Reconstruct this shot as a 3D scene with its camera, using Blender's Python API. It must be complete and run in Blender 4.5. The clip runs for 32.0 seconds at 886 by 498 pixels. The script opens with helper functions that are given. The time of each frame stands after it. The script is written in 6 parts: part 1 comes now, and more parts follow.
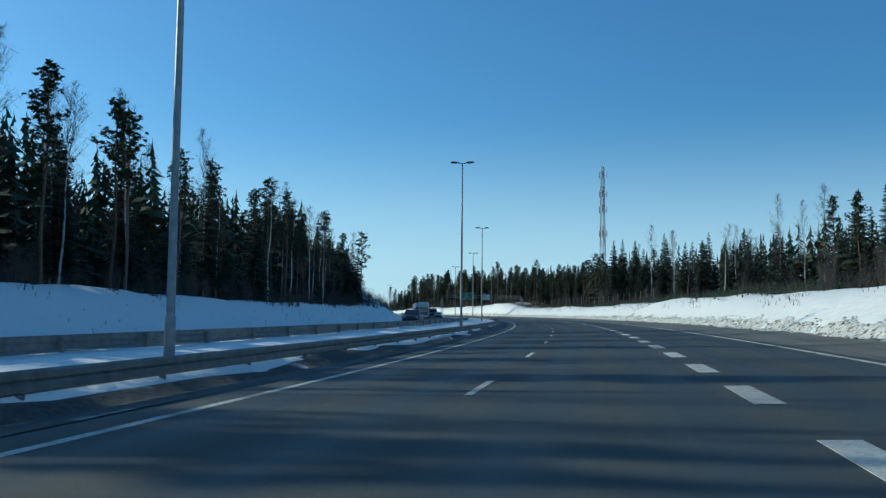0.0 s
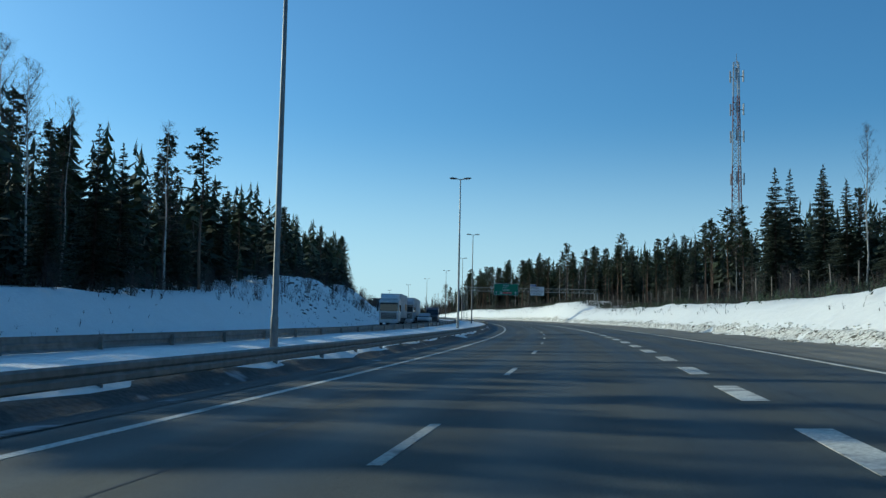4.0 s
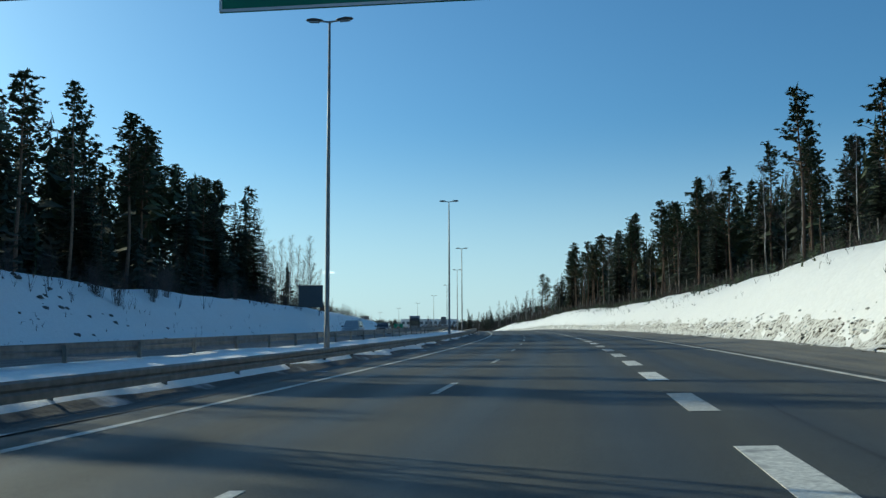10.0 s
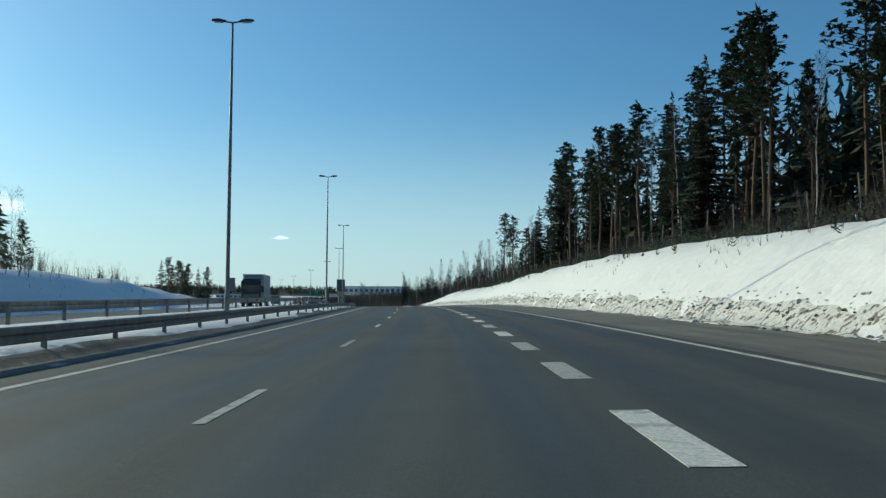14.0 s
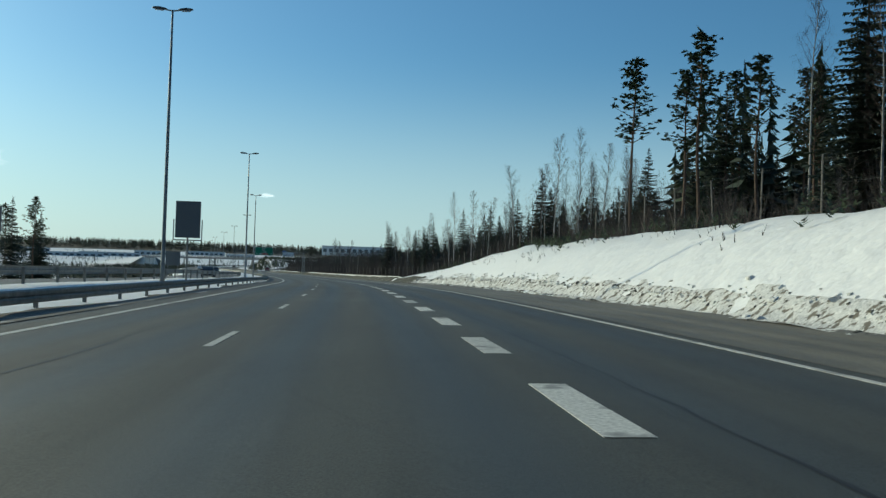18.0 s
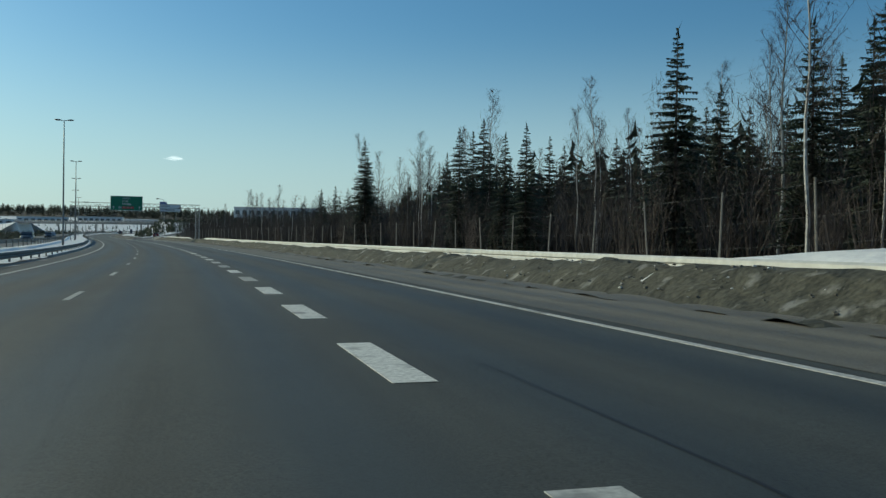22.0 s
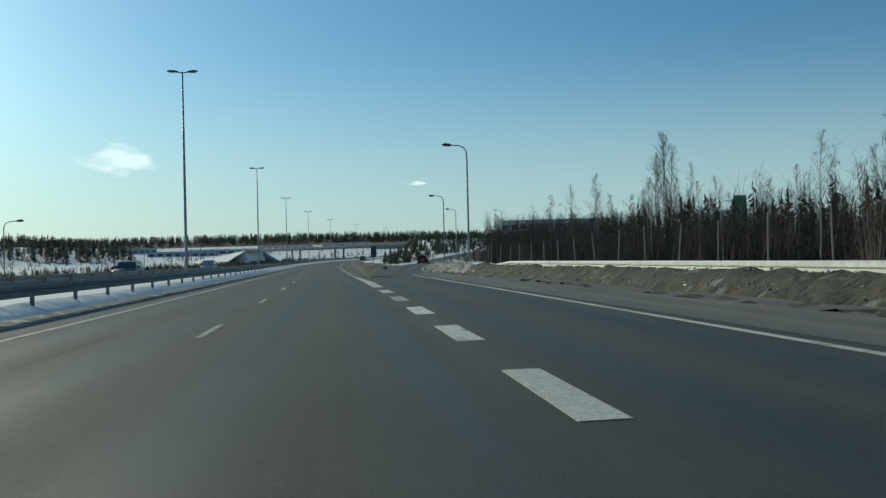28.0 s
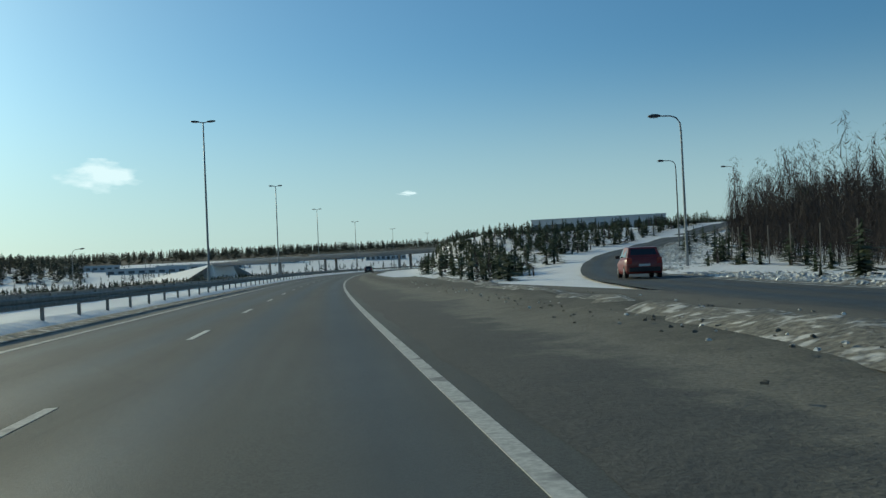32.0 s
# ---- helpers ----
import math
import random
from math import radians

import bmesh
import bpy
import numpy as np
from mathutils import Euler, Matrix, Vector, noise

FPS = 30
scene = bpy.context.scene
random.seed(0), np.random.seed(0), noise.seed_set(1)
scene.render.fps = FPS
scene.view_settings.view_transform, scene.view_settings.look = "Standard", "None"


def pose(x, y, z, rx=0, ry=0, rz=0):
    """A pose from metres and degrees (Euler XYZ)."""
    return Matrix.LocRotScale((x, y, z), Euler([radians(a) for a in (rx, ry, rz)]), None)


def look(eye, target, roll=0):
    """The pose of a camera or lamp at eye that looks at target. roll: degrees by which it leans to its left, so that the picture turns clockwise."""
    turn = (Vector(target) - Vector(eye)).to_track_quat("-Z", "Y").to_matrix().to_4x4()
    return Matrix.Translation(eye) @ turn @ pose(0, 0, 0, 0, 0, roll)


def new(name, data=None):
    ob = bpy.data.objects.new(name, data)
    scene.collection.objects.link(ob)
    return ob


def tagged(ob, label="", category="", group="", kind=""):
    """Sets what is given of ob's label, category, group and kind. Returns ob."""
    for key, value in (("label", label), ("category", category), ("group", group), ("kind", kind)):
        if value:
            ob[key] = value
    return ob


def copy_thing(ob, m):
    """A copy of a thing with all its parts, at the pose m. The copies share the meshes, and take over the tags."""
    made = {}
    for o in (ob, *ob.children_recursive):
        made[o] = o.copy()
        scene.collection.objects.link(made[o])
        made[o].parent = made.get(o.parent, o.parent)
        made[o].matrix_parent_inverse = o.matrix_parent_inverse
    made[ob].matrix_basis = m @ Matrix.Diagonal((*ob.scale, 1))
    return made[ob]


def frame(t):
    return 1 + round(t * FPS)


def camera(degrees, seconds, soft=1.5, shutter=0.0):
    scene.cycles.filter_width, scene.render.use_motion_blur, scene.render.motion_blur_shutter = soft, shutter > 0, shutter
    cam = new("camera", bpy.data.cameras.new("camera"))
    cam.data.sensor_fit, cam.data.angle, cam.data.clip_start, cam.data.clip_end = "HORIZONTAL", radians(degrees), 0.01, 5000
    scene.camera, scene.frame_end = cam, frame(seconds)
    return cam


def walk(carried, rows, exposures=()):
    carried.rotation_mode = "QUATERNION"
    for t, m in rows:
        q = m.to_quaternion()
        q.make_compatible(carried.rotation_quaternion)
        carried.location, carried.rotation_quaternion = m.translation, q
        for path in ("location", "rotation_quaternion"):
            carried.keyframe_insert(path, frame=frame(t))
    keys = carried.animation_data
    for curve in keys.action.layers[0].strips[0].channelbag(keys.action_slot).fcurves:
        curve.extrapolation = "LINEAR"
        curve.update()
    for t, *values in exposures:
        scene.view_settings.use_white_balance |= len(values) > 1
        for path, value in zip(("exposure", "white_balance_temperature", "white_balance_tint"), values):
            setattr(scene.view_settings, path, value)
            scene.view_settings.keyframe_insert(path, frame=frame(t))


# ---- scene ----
FOV = 50.08
EYE = 1.091
PLACE = [0.95, 29.30, 57.73, 86.33, 115.05, 143.80, 172.52, 201.15, 229.70, 258.24, 286.82, 315.47, 344.22, 373.07, 402.02, 431.00, 459.94, 488.74, 517.38, 545.98, 574.65, 603.34, 631.98, 660.47, 688.89, 717.33, 745.88, 774.56, 803.40, 832.38, 861.50, 890.73, 920.02]  # metres along the line, every second
SWAY = [-0.19, -0.34, -0.47, -0.45, -0.40, -0.25, -0.09, 0.01, 0.11, 0.21, 0.29, 0.13, -0.03, -0.01, 0.05, 0.10, 0.14, 0.07, -0.05, -0.14, -0.17, -0.05, 0.06, 0.06, 0.05, 0.03, 0.03, 0.03, 0.03, 0.13, 0.22, 0.30, 0.39]  # metres off the lane's line, every second
CURVE = [8.99, 10.01, 9.6, 8.75, 8.14, 5.13, 8.58, 7.22, 3.41, -0.73, -5.72, -9.81, -13.4]  # 1e-4 per metre, every 100 m
GRADE = [1.616, 1.476, 1.642, 1.31, -0.976, -0.155, -0.221, 0.547, 0.499]  # per cent, every 150 m
BANK = [3.1, 3.11, 2.09, 1.19, 1.6, 1.15, 1.3]  # per cent, every 200 m
ROWS = [
    (0.0, 10.07, 4.77, -0.54), (0.5, 10.71, 4.41, -0.23), (1.0, 11.36, 4.56, -0.04), (1.5, 12.11, 4.50, -0.06),
    (2.0, 12.93, 4.23, -0.19), (2.5, 13.53, 4.48, -0.29), (3.0, 14.11, 4.55, -0.46), (3.5, 14.95, 4.73, -0.81),
    (4.0, 15.80, 4.93, -1.15), (4.5, 16.39, 5.06, -1.27), (5.0, 17.00, 5.32, -1.31), (5.5, 17.79, 5.36, -1.20),
    (6.0, 18.66, 5.07, -0.85), (6.5, 19.31, 5.03, -0.67), (7.0, 20.03, 4.50, -0.16), (7.5, 20.66, 4.27, 0.04),
    (8.0, 21.32, 4.44, 0.21), (8.5, 22.13, 4.61, 0.00), (9.0, 22.77, 5.07, -0.21), (9.5, 23.37, 5.30, -0.15),
    (10.0, 24.22, 5.43, 0.16), (10.5, 25.09, 5.06, 0.72), (11.0, 25.42, 4.70, 0.62), (11.5, 24.97, 5.85, 0.01),
    (12.0, 24.29, 6.24, -0.66), (12.5, 22.72, 5.92, -0.43), (13.0, 20.85, 4.96, -0.20), (13.5, 20.87, 3.92, -0.37),
    (14.0, 21.74, 3.52, -0.36), (14.5, 22.12, 4.69, 0.10), (15.0, 22.34, 4.51, 0.08), (15.5, 22.31, 3.83, -0.23),
    (16.0, 22.19, 3.06, -0.57), (16.5, 22.16, 2.58, -0.71), (17.0, 22.29, 2.31, -0.66), (17.5, 22.34, 1.96, -0.87),
    (18.0, 21.00, 1.35, -1.84), (18.5, 18.73, 1.00, -3.32), (19.0, 18.42, -0.33, -4.05), (19.5, 15.96, -1.07, -3.74),
    (20.0, 13.64, -1.94, -3.23), (20.5, 13.58, -2.23, -2.66), (21.0, 13.74, -0.58, -1.96), (21.5, 14.73, -0.25, -1.31),
    (22.0, 15.89, -0.75, -0.92), (22.5, 17.53, -1.36, -0.83), (23.0, 20.14, -1.63, -0.92), (23.5, 23.20, -1.56, -1.24),
    (24.0, 25.86, 0.26, -0.93), (24.5, 27.53, 0.53, -0.19), (25.0, 27.81, -0.02, -0.59), (25.5, 27.89, -0.55, -0.59),
    (26.0, 28.26, -0.51, -0.39), (26.5, 28.95, -0.13, 0.08), (27.0, 29.65, 0.27, 0.63), (27.5, 30.05, 0.39, 1.02),
    (28.0, 30.25, 0.46, 1.33), (28.5, 30.57, -0.06, 1.49), (29.0, 30.79, -0.34, 1.82), (29.5, 30.93, -0.47, 1.90),
    (30.0, 30.97, -0.89, 1.89), (30.5, 30.89, -1.96, 2.24), (31.0, 30.70, -2.14, 2.22), (31.5, 30.25, -0.93, 2.37),
    (32.0, 29.58, 1.13, 2.56),
]
EXPOSE = [(0.0, -0.04, 5750, -5), (9.0, -0.05, 6250, -4), (14.0, -0.15, 6500, -4), (19.0, -0.28, 6700, -5), (26.0, -0.38, 6800, -5), (32.0, -0.42, 6750, -5)]
SKY, SUN = 0.10, 3.7


# ---- the road's line: s metres along, d metres to the right of the camera's lane, z over the road ----
STEP = 2.0
LINE = np.arange(-400.0, 2000.0, STEP)
_c = np.interp(LINE, np.arange(13) * 100.0, CURVE) * 1e-4
_c = np.where(LINE > 1200, _c * np.clip(1 - (LINE - 1200) / 200, 0, 1), _c)
_g = np.interp(LINE, np.arange(9) * 150.0, GRADE) * 1e-2


def _sum(v):
    out = np.concatenate([[0.0], np.cumsum((v[1:] + v[:-1]) / 2 * STEP)])
    return out - np.interp(0.0, LINE, out)


HEAD = _sum(_c)
LX, LY, LZ = _sum(-np.sin(HEAD)), _sum(np.cos(HEAD)), _sum(_g)


def heading(s):
    return float(np.interp(s, LINE, HEAD))


def fall(s):
    return np.interp(s, np.arange(7) * 200.0, BANK) * 1e-2


def at(s, d, z=0.0):
    """World place of road coordinates."""
    h = np.interp(s, LINE, HEAD)
    return Vector((float(np.interp(s, LINE, LX) + d * np.cos(h)), float(np.interp(s, LINE, LY) + d * np.sin(h)), float(np.interp(s, LINE, LZ) + z)))


def spot(s, d, z=0.0, turn=0.0):
    """Pose at road coordinates: y along the road, x to the right."""
    return Matrix.Translation(at(s, d, z)) @ Matrix.Rotation(heading(s) + radians(turn), 4, "Z")


cam = camera(FOV, 32.0, soft=1.4, shutter=0.0)
walk(cam, [(t, Matrix.Translation(at(np.interp(t, np.arange(33.0), PLACE), float(np.interp(t, np.arange(33.0), SWAY)), EYE)) @ pose(0, 0, 0, 0, 0, yaw) @ pose(0, 0, 0, 90 + pitch) @ pose(0, 0, 0, 0, 0, -roll))
           for t, yaw, pitch, roll in ROWS], EXPOSE)

# ---- light ----
SUN_DIR = Vector((-0.968, 0.25, 0.0)).normalized()
SUN_UP = radians(20.8)
world = bpy.data.worlds.new("sky")
scene.world = world
world.use_nodes = True
wn = world.node_tree.nodes
wn.clear()
sky = wn.new("ShaderNodeTexSky")
sky.sky_type, sky.sun_disc = "NISHITA", False
sky.sun_elevation, sky.sun_rotation = SUN_UP, math.atan2(SUN_DIR.x, SUN_DIR.y)
sky.air_density, sky.dust_density, sky.ozone_density, sky.altitude = 1.0, 1.2, 6.0, 100
back = wn.new("ShaderNodeBackground")
back.inputs["Strength"].default_value = SKY
wout = wn.new("ShaderNodeOutputWorld")
wl = world.node_tree.links
hue = wn.new("ShaderNodeMix")
hue.data_type, hue.blend_type = "RGBA", "MULTIPLY"
hue.inputs[0].default_value, hue.inputs[7].default_value = 1.0, (0.95, 1.24, 1.3, 1)
wl.new(sky.outputs[0], hue.inputs[6])
up = wn.new("ShaderNodeTexCoord")
split = wn.new("ShaderNodeSeparateXYZ")
wl.new(up.outputs["Generated"], split.inputs[0])
pale = wn.new("ShaderNodeMapRange")
pale.interpolation_type = "SMOOTHERSTEP"
for i, v in ((1, -0.02), (2, 0.25), (3, 0.65), (4, 0.0)):
    pale.inputs[i].default_value = v
wl.new(split.outputs[2], pale.inputs[0])
haze = wn.new("ShaderNodeMix")
haze.data_type = "RGBA"
haze.inputs[7].default_value = (7.3, 9.0, 10.2, 1)
wl.new(pale.outputs[0], haze.inputs[0])
wl.new(hue.outputs[2], haze.inputs[6])
wl.new(haze.outputs[2], back.inputs[0])
world.node_tree.links.new(back.outputs[0], wout.inputs[0])
lamp = bpy.data.lights.new("sun", "SUN")
lamp.energy, lamp.angle, lamp.color = SUN, radians(0.53), (1.0, 0.895, 0.69)
toward = SUN_DIR * math.cos(SUN_UP) + Vector((0, 0, math.sin(SUN_UP)))
new("sun", lamp).matrix_world = look(toward * 900, (0, 0, 0))


# ---- materials ----
def mat(name, base, rough=0.7, metal=0.0, spread=0.25, fine=40.0, coarse=1.5, bump=0.0, other=None, mix=0.5, random_by="", spec=0.4, drift=0.0, soft=0.12):
    """Two scales of noise over a base colour; other: a second colour laid in patches; random_by: Object or Island, for a change of shade from piece to piece."""
    m = bpy.data.materials.new(name)
    m.use_nodes = True
    n, l = m.node_tree.nodes, m.node_tree.links
    b = n["Principled BSDF"]
    b.inputs["Roughness"].default_value, b.inputs["Metallic"].default_value = rough, metal
    b.inputs["Specular IOR Level"].default_value = spec
    geo = n.new("ShaderNodeNewGeometry")

    def noise_at(scale, detail=4):
        t = n.new("ShaderNodeTexNoise")
        t.inputs["Scale"].default_value, t.inputs["Detail"].default_value = scale, detail
        l.new(geo.outputs["Position"], t.inputs["Vector"])
        return t.outputs["Fac"]

    def blend(a, c, f):
        x = n.new("ShaderNodeMix")
        x.data_type = "RGBA"
        l.new(f, x.inputs[0])
        for v, k in ((a, 6), (c, 7)):
            if isinstance(v, tuple):
                x.inputs[k].default_value = (*v, 1)
            else:
                l.new(v, x.inputs[k])
        return x.outputs[2]

    def ramp(f, lo, hi):
        r = n.new("ShaderNodeMapRange")
        r.inputs[1].default_value, r.inputs[2].default_value = lo, hi
        l.new(f, r.inputs[0])
        return r.outputs[0]
    f1, f2 = noise_at(fine), noise_at(coarse)
    lo, hi = tuple(max(0, c * (1 - spread)) for c in base), tuple(min(1, c * (1 + spread)) for c in base)
    col = blend(lo, hi, ramp(f1, 0.3, 0.7))
    if other:
        col = blend(col, other, ramp(f2, mix, mix + soft))
    else:
        dark = tuple(c * (1 - spread * 0.8) for c in base)
        col = blend(col, dark, ramp(f2, 0.5, 0.85))
    if random_by:
        o = n.new("ShaderNodeObjectInfo").outputs["Random"] if random_by == "Object" else geo.outputs["Random Per Island"]
        h = n.new("ShaderNodeHueSaturation")
        l.new(ramp(o, -0.6, 1.6), h.inputs["Value"])
        h.inputs["Value"].default_value = 1
        r = n.new("ShaderNodeMapRange")
        l.new(o, r.inputs[0])
        r.inputs[3].default_value, r.inputs[4].default_value = 0.7, 1.35
        l.new(r.outputs[0], h.inputs["Value"])
        l.new(col, h.inputs["Color"])
        col = h.outputs[0]
    l.new(col, b.inputs["Base Color"])
    if bump:
        k = n.new("ShaderNodeBump")
        k.inputs["Strength"].default_value, k.inputs["Distance"].default_value = bump, 0.02
        l.new(f1, k.inputs["Height"])
        if drift:
            k2 = n.new("ShaderNodeBump")
            k2.inputs["Strength"].default_value, k2.inputs["Distance"].default_value = 1.0, drift
            l.new(noise_at(1.1, 5), k2.inputs["Height"])
            l.new(k2.outputs[0], k.inputs["Normal"])
        l.new(k.outputs[0], b.inputs["Normal"])
    return m


def asphalt_mat(name, base, tracks):
    """Asphalt in road coordinates (UV: metres across, metres along): wheel tracks polished and a little darker, salt-grey between, thin sealed cracks."""
    m = bpy.data.materials.new(name)
    m.use_nodes = True
    n, l = m.node_tree.nodes, m.node_tree.links
    b = n["Principled BSDF"]
    uv = n.new("ShaderNodeUVMap")
    uv.uv_map = "road"
    geo = n.new("ShaderNodeNewGeometry")

    def tex(vec, scale, detail=5, rough=0.6):
        t = n.new("ShaderNodeTexNoise")
        t.inputs["Scale"].default_value, t.inputs["Detail"].default_value, t.inputs["Roughness"].default_value = scale, detail, rough
        l.new(vec, t.inputs["Vector"])
        return t.outputs["Fac"]

    def remap(f, a, c, lo=0.0, hi=1.0):
        r = n.new("ShaderNodeMapRange")
        for i, v in ((1, a), (2, c), (3, lo), (4, hi)):
            r.inputs[i].default_value = v
        l.new(f, r.inputs[0])
        return r.outputs[0]

    def mul(a, c, op="MULTIPLY"):
        x = n.new("ShaderNodeMath")
        x.operation = op
        for i, v in enumerate((a, c)):
            if isinstance(v, float):
                x.inputs[i].default_value = v
            else:
                l.new(v, x.inputs[i])
        return x.outputs[0]
    stretch = n.new("ShaderNodeMapping")
    stretch.inputs["Scale"].default_value = (1.0, 0.035, 1.0)
    l.new(uv.outputs[0], stretch.inputs[0])
    streak = tex(stretch.outputs[0], 2.2)
    sep = n.new("ShaderNodeSeparateXYZ")
    l.new(uv.outputs[0], sep.inputs[0])
    wave = mul(mul(sep.outputs[0], 2 * math.pi / tracks), 0.4, "ADD")
    cosw = n.new("ShaderNodeMath")
    cosw.operation = "COSINE"
    l.new(wave, cosw.inputs[0])
    grain = tex(geo.outputs["Position"], 55.0, 4, 0.75)
    patch = tex(geo.outputs["Position"], 0.22, 5)
    shade = mul(mul(remap(grain, 0.3, 0.7, 0.4, 1.65), remap(streak, 0.3, 0.7, 0.8, 1.2)), mul(remap(patch, 0.3, 0.7, 0.82, 1.18), remap(cosw.outputs[0], -1.0, 1.0, 0.9, 1.12)))
    crack = n.new("ShaderNodeTexVoronoi")
    crack.feature = "DISTANCE_TO_EDGE"
    crack.inputs["Scale"].default_value = 0.09
    wob = n.new("ShaderNodeMapping")
    wob.inputs["Scale"].default_value = (1.0, 0.5, 1.0)
    l.new(uv.outputs[0], wob.inputs[0])
    l.new(wob.outputs[0], crack.inputs["Vector"])
    shade = mul(shade, remap(crack.outputs[0], 0.0, 0.003, 0.86, 1.0))
    mixc = n.new("ShaderNodeMix")
    mixc.data_type = "RGBA"
    mixc.inputs[6].default_value, mixc.inputs[7].default_value = (0, 0, 0, 1), (*base, 1)
    mixc.clamp_factor = False
    l.new(shade, mixc.inputs[0])
    l.new(mixc.outputs[2], b.inputs["Base Color"])
    l.new(remap(cosw.outputs[0], -1.0, 1.0, 0.62, 0.82), b.inputs["Roughness"])
    k = n.new("ShaderNodeBump")
    k.inputs["Strength"].default_value, k.inputs["Distance"].default_value = 0.6, 0.012
    l.new(grain, k.inputs["Height"])
    l.new(k.outputs[0], b.inputs["Normal"])
    return m


SNOW = mat("snow", (0.85, 0.845, 0.82), 0.6, spread=0.06, fine=7, coarse=0.35, bump=0.8, drift=0.16)
DIRTY = mat("dirty_snow", (0.17, 0.16, 0.13), 0.85, spread=0.5, fine=11, coarse=3.2, bump=1.0, other=(0.55, 0.54, 0.5), mix=0.53, drift=0.15)
TOE = mat("crumbled_snow", (0.66, 0.65, 0.61), 0.8, spread=0.3, fine=16, coarse=4.5, bump=1.0, other=(0.17, 0.15, 0.115), mix=0.54, drift=0.12, soft=0.06)
SLUSH = mat("median_slush", (0.075, 0.075, 0.07), 0.8, spread=0.4, fine=9, coarse=0.7, bump=1.0, other=(0.5, 0.51, 0.52), mix=0.6)
CLOD = mat("snow_clod", (0.6, 0.59, 0.55), 0.8, spread=0.2, fine=14, coarse=0.9, bump=0.8, other=(0.3, 0.27, 0.22), mix=0.55, random_by="Island")
EARTH_CLOD = mat("earth_clod", (0.14, 0.132, 0.11), 0.9, spread=0.4, fine=14, coarse=2, bump=0.8, random_by="Island")
EARTH = mat("verge_earth", (0.062, 0.06, 0.043), 0.9, spread=0.5, fine=9, coarse=1.8, bump=1.0, other=(0.24, 0.235, 0.21), mix=0.6, drift=0.25)
ASPHALT = asphalt_mat("asphalt", (0.046, 0.052, 0.049), 1.8)
GRIT = asphalt_mat("shoulder_grit", (0.15, 0.138, 0.11), 0.9)
ASPHALT_FAR = asphalt_mat("old_asphalt", (0.065, 0.066, 0.066), 1.9)
PAINT = mat("road_paint", (0.52, 0.52, 0.48), 0.75, spread=0.25, fine=22, coarse=2.2, other=(0.24, 0.24, 0.23), mix=0.56, random_by="Object")
WORN = mat("worn_line", (0.5, 0.5, 0.47), 0.75, spread=0.3, fine=16, coarse=1.2, other=(0.13, 0.13, 0.125), mix=0.52, soft=0.25)
SEALANT = mat("crack_sealant", (0.018, 0.018, 0.019), 0.6, spread=0.2)
STEEL = mat("galvanized_steel", (0.25, 0.26, 0.26), 0.55, metal=0.5, spread=0.2, fine=5, coarse=0.7, random_by="Object")
# Rail steel in two tones; sunlight on the verge beams is put into this paler colour.
RAIL_SUNLIT = mat("sunlit_rail_steel", (0.5, 0.5, 0.48), 0.5, metal=0.4, spread=0.15, fine=4, coarse=0.4)
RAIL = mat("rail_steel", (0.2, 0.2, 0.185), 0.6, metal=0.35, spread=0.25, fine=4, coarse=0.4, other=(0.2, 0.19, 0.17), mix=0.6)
DARK = mat("dark_steel", (0.07, 0.075, 0.08), 0.5, metal=0.5, spread=0.2)
BARK = mat("pine_bark", (0.15, 0.095, 0.065), 0.9, spread=0.35, fine=9, coarse=0.6, random_by="Object")
BARK_SPRUCE = mat("spruce_bark", (0.085, 0.07, 0.06), 0.9, spread=0.3, fine=9, random_by="Object")
BIRCH = mat("birch_bark", (0.4, 0.38, 0.35), 0.8, spread=0.2, fine=5, coarse=1.5, other=(0.09, 0.08, 0.075), mix=0.58, random_by="Object")
TWIG = mat("bare_twigs", (0.085, 0.067, 0.058), 0.9, spread=0.3, fine=3, random_by="Object")
NEEDLE = mat("pine_needles", (0.066, 0.09, 0.048), 0.8, spread=0.35, fine=2, coarse=0.4, random_by="Island")
NEEDLE_SPRUCE = mat("spruce_needles", (0.042, 0.057, 0.038), 0.8, spread=0.35, fine=2, coarse=0.4, random_by="Island")
WOOD = mat("weathered_wood", (0.25, 0.22, 0.18), 0.9, spread=0.3, fine=12)


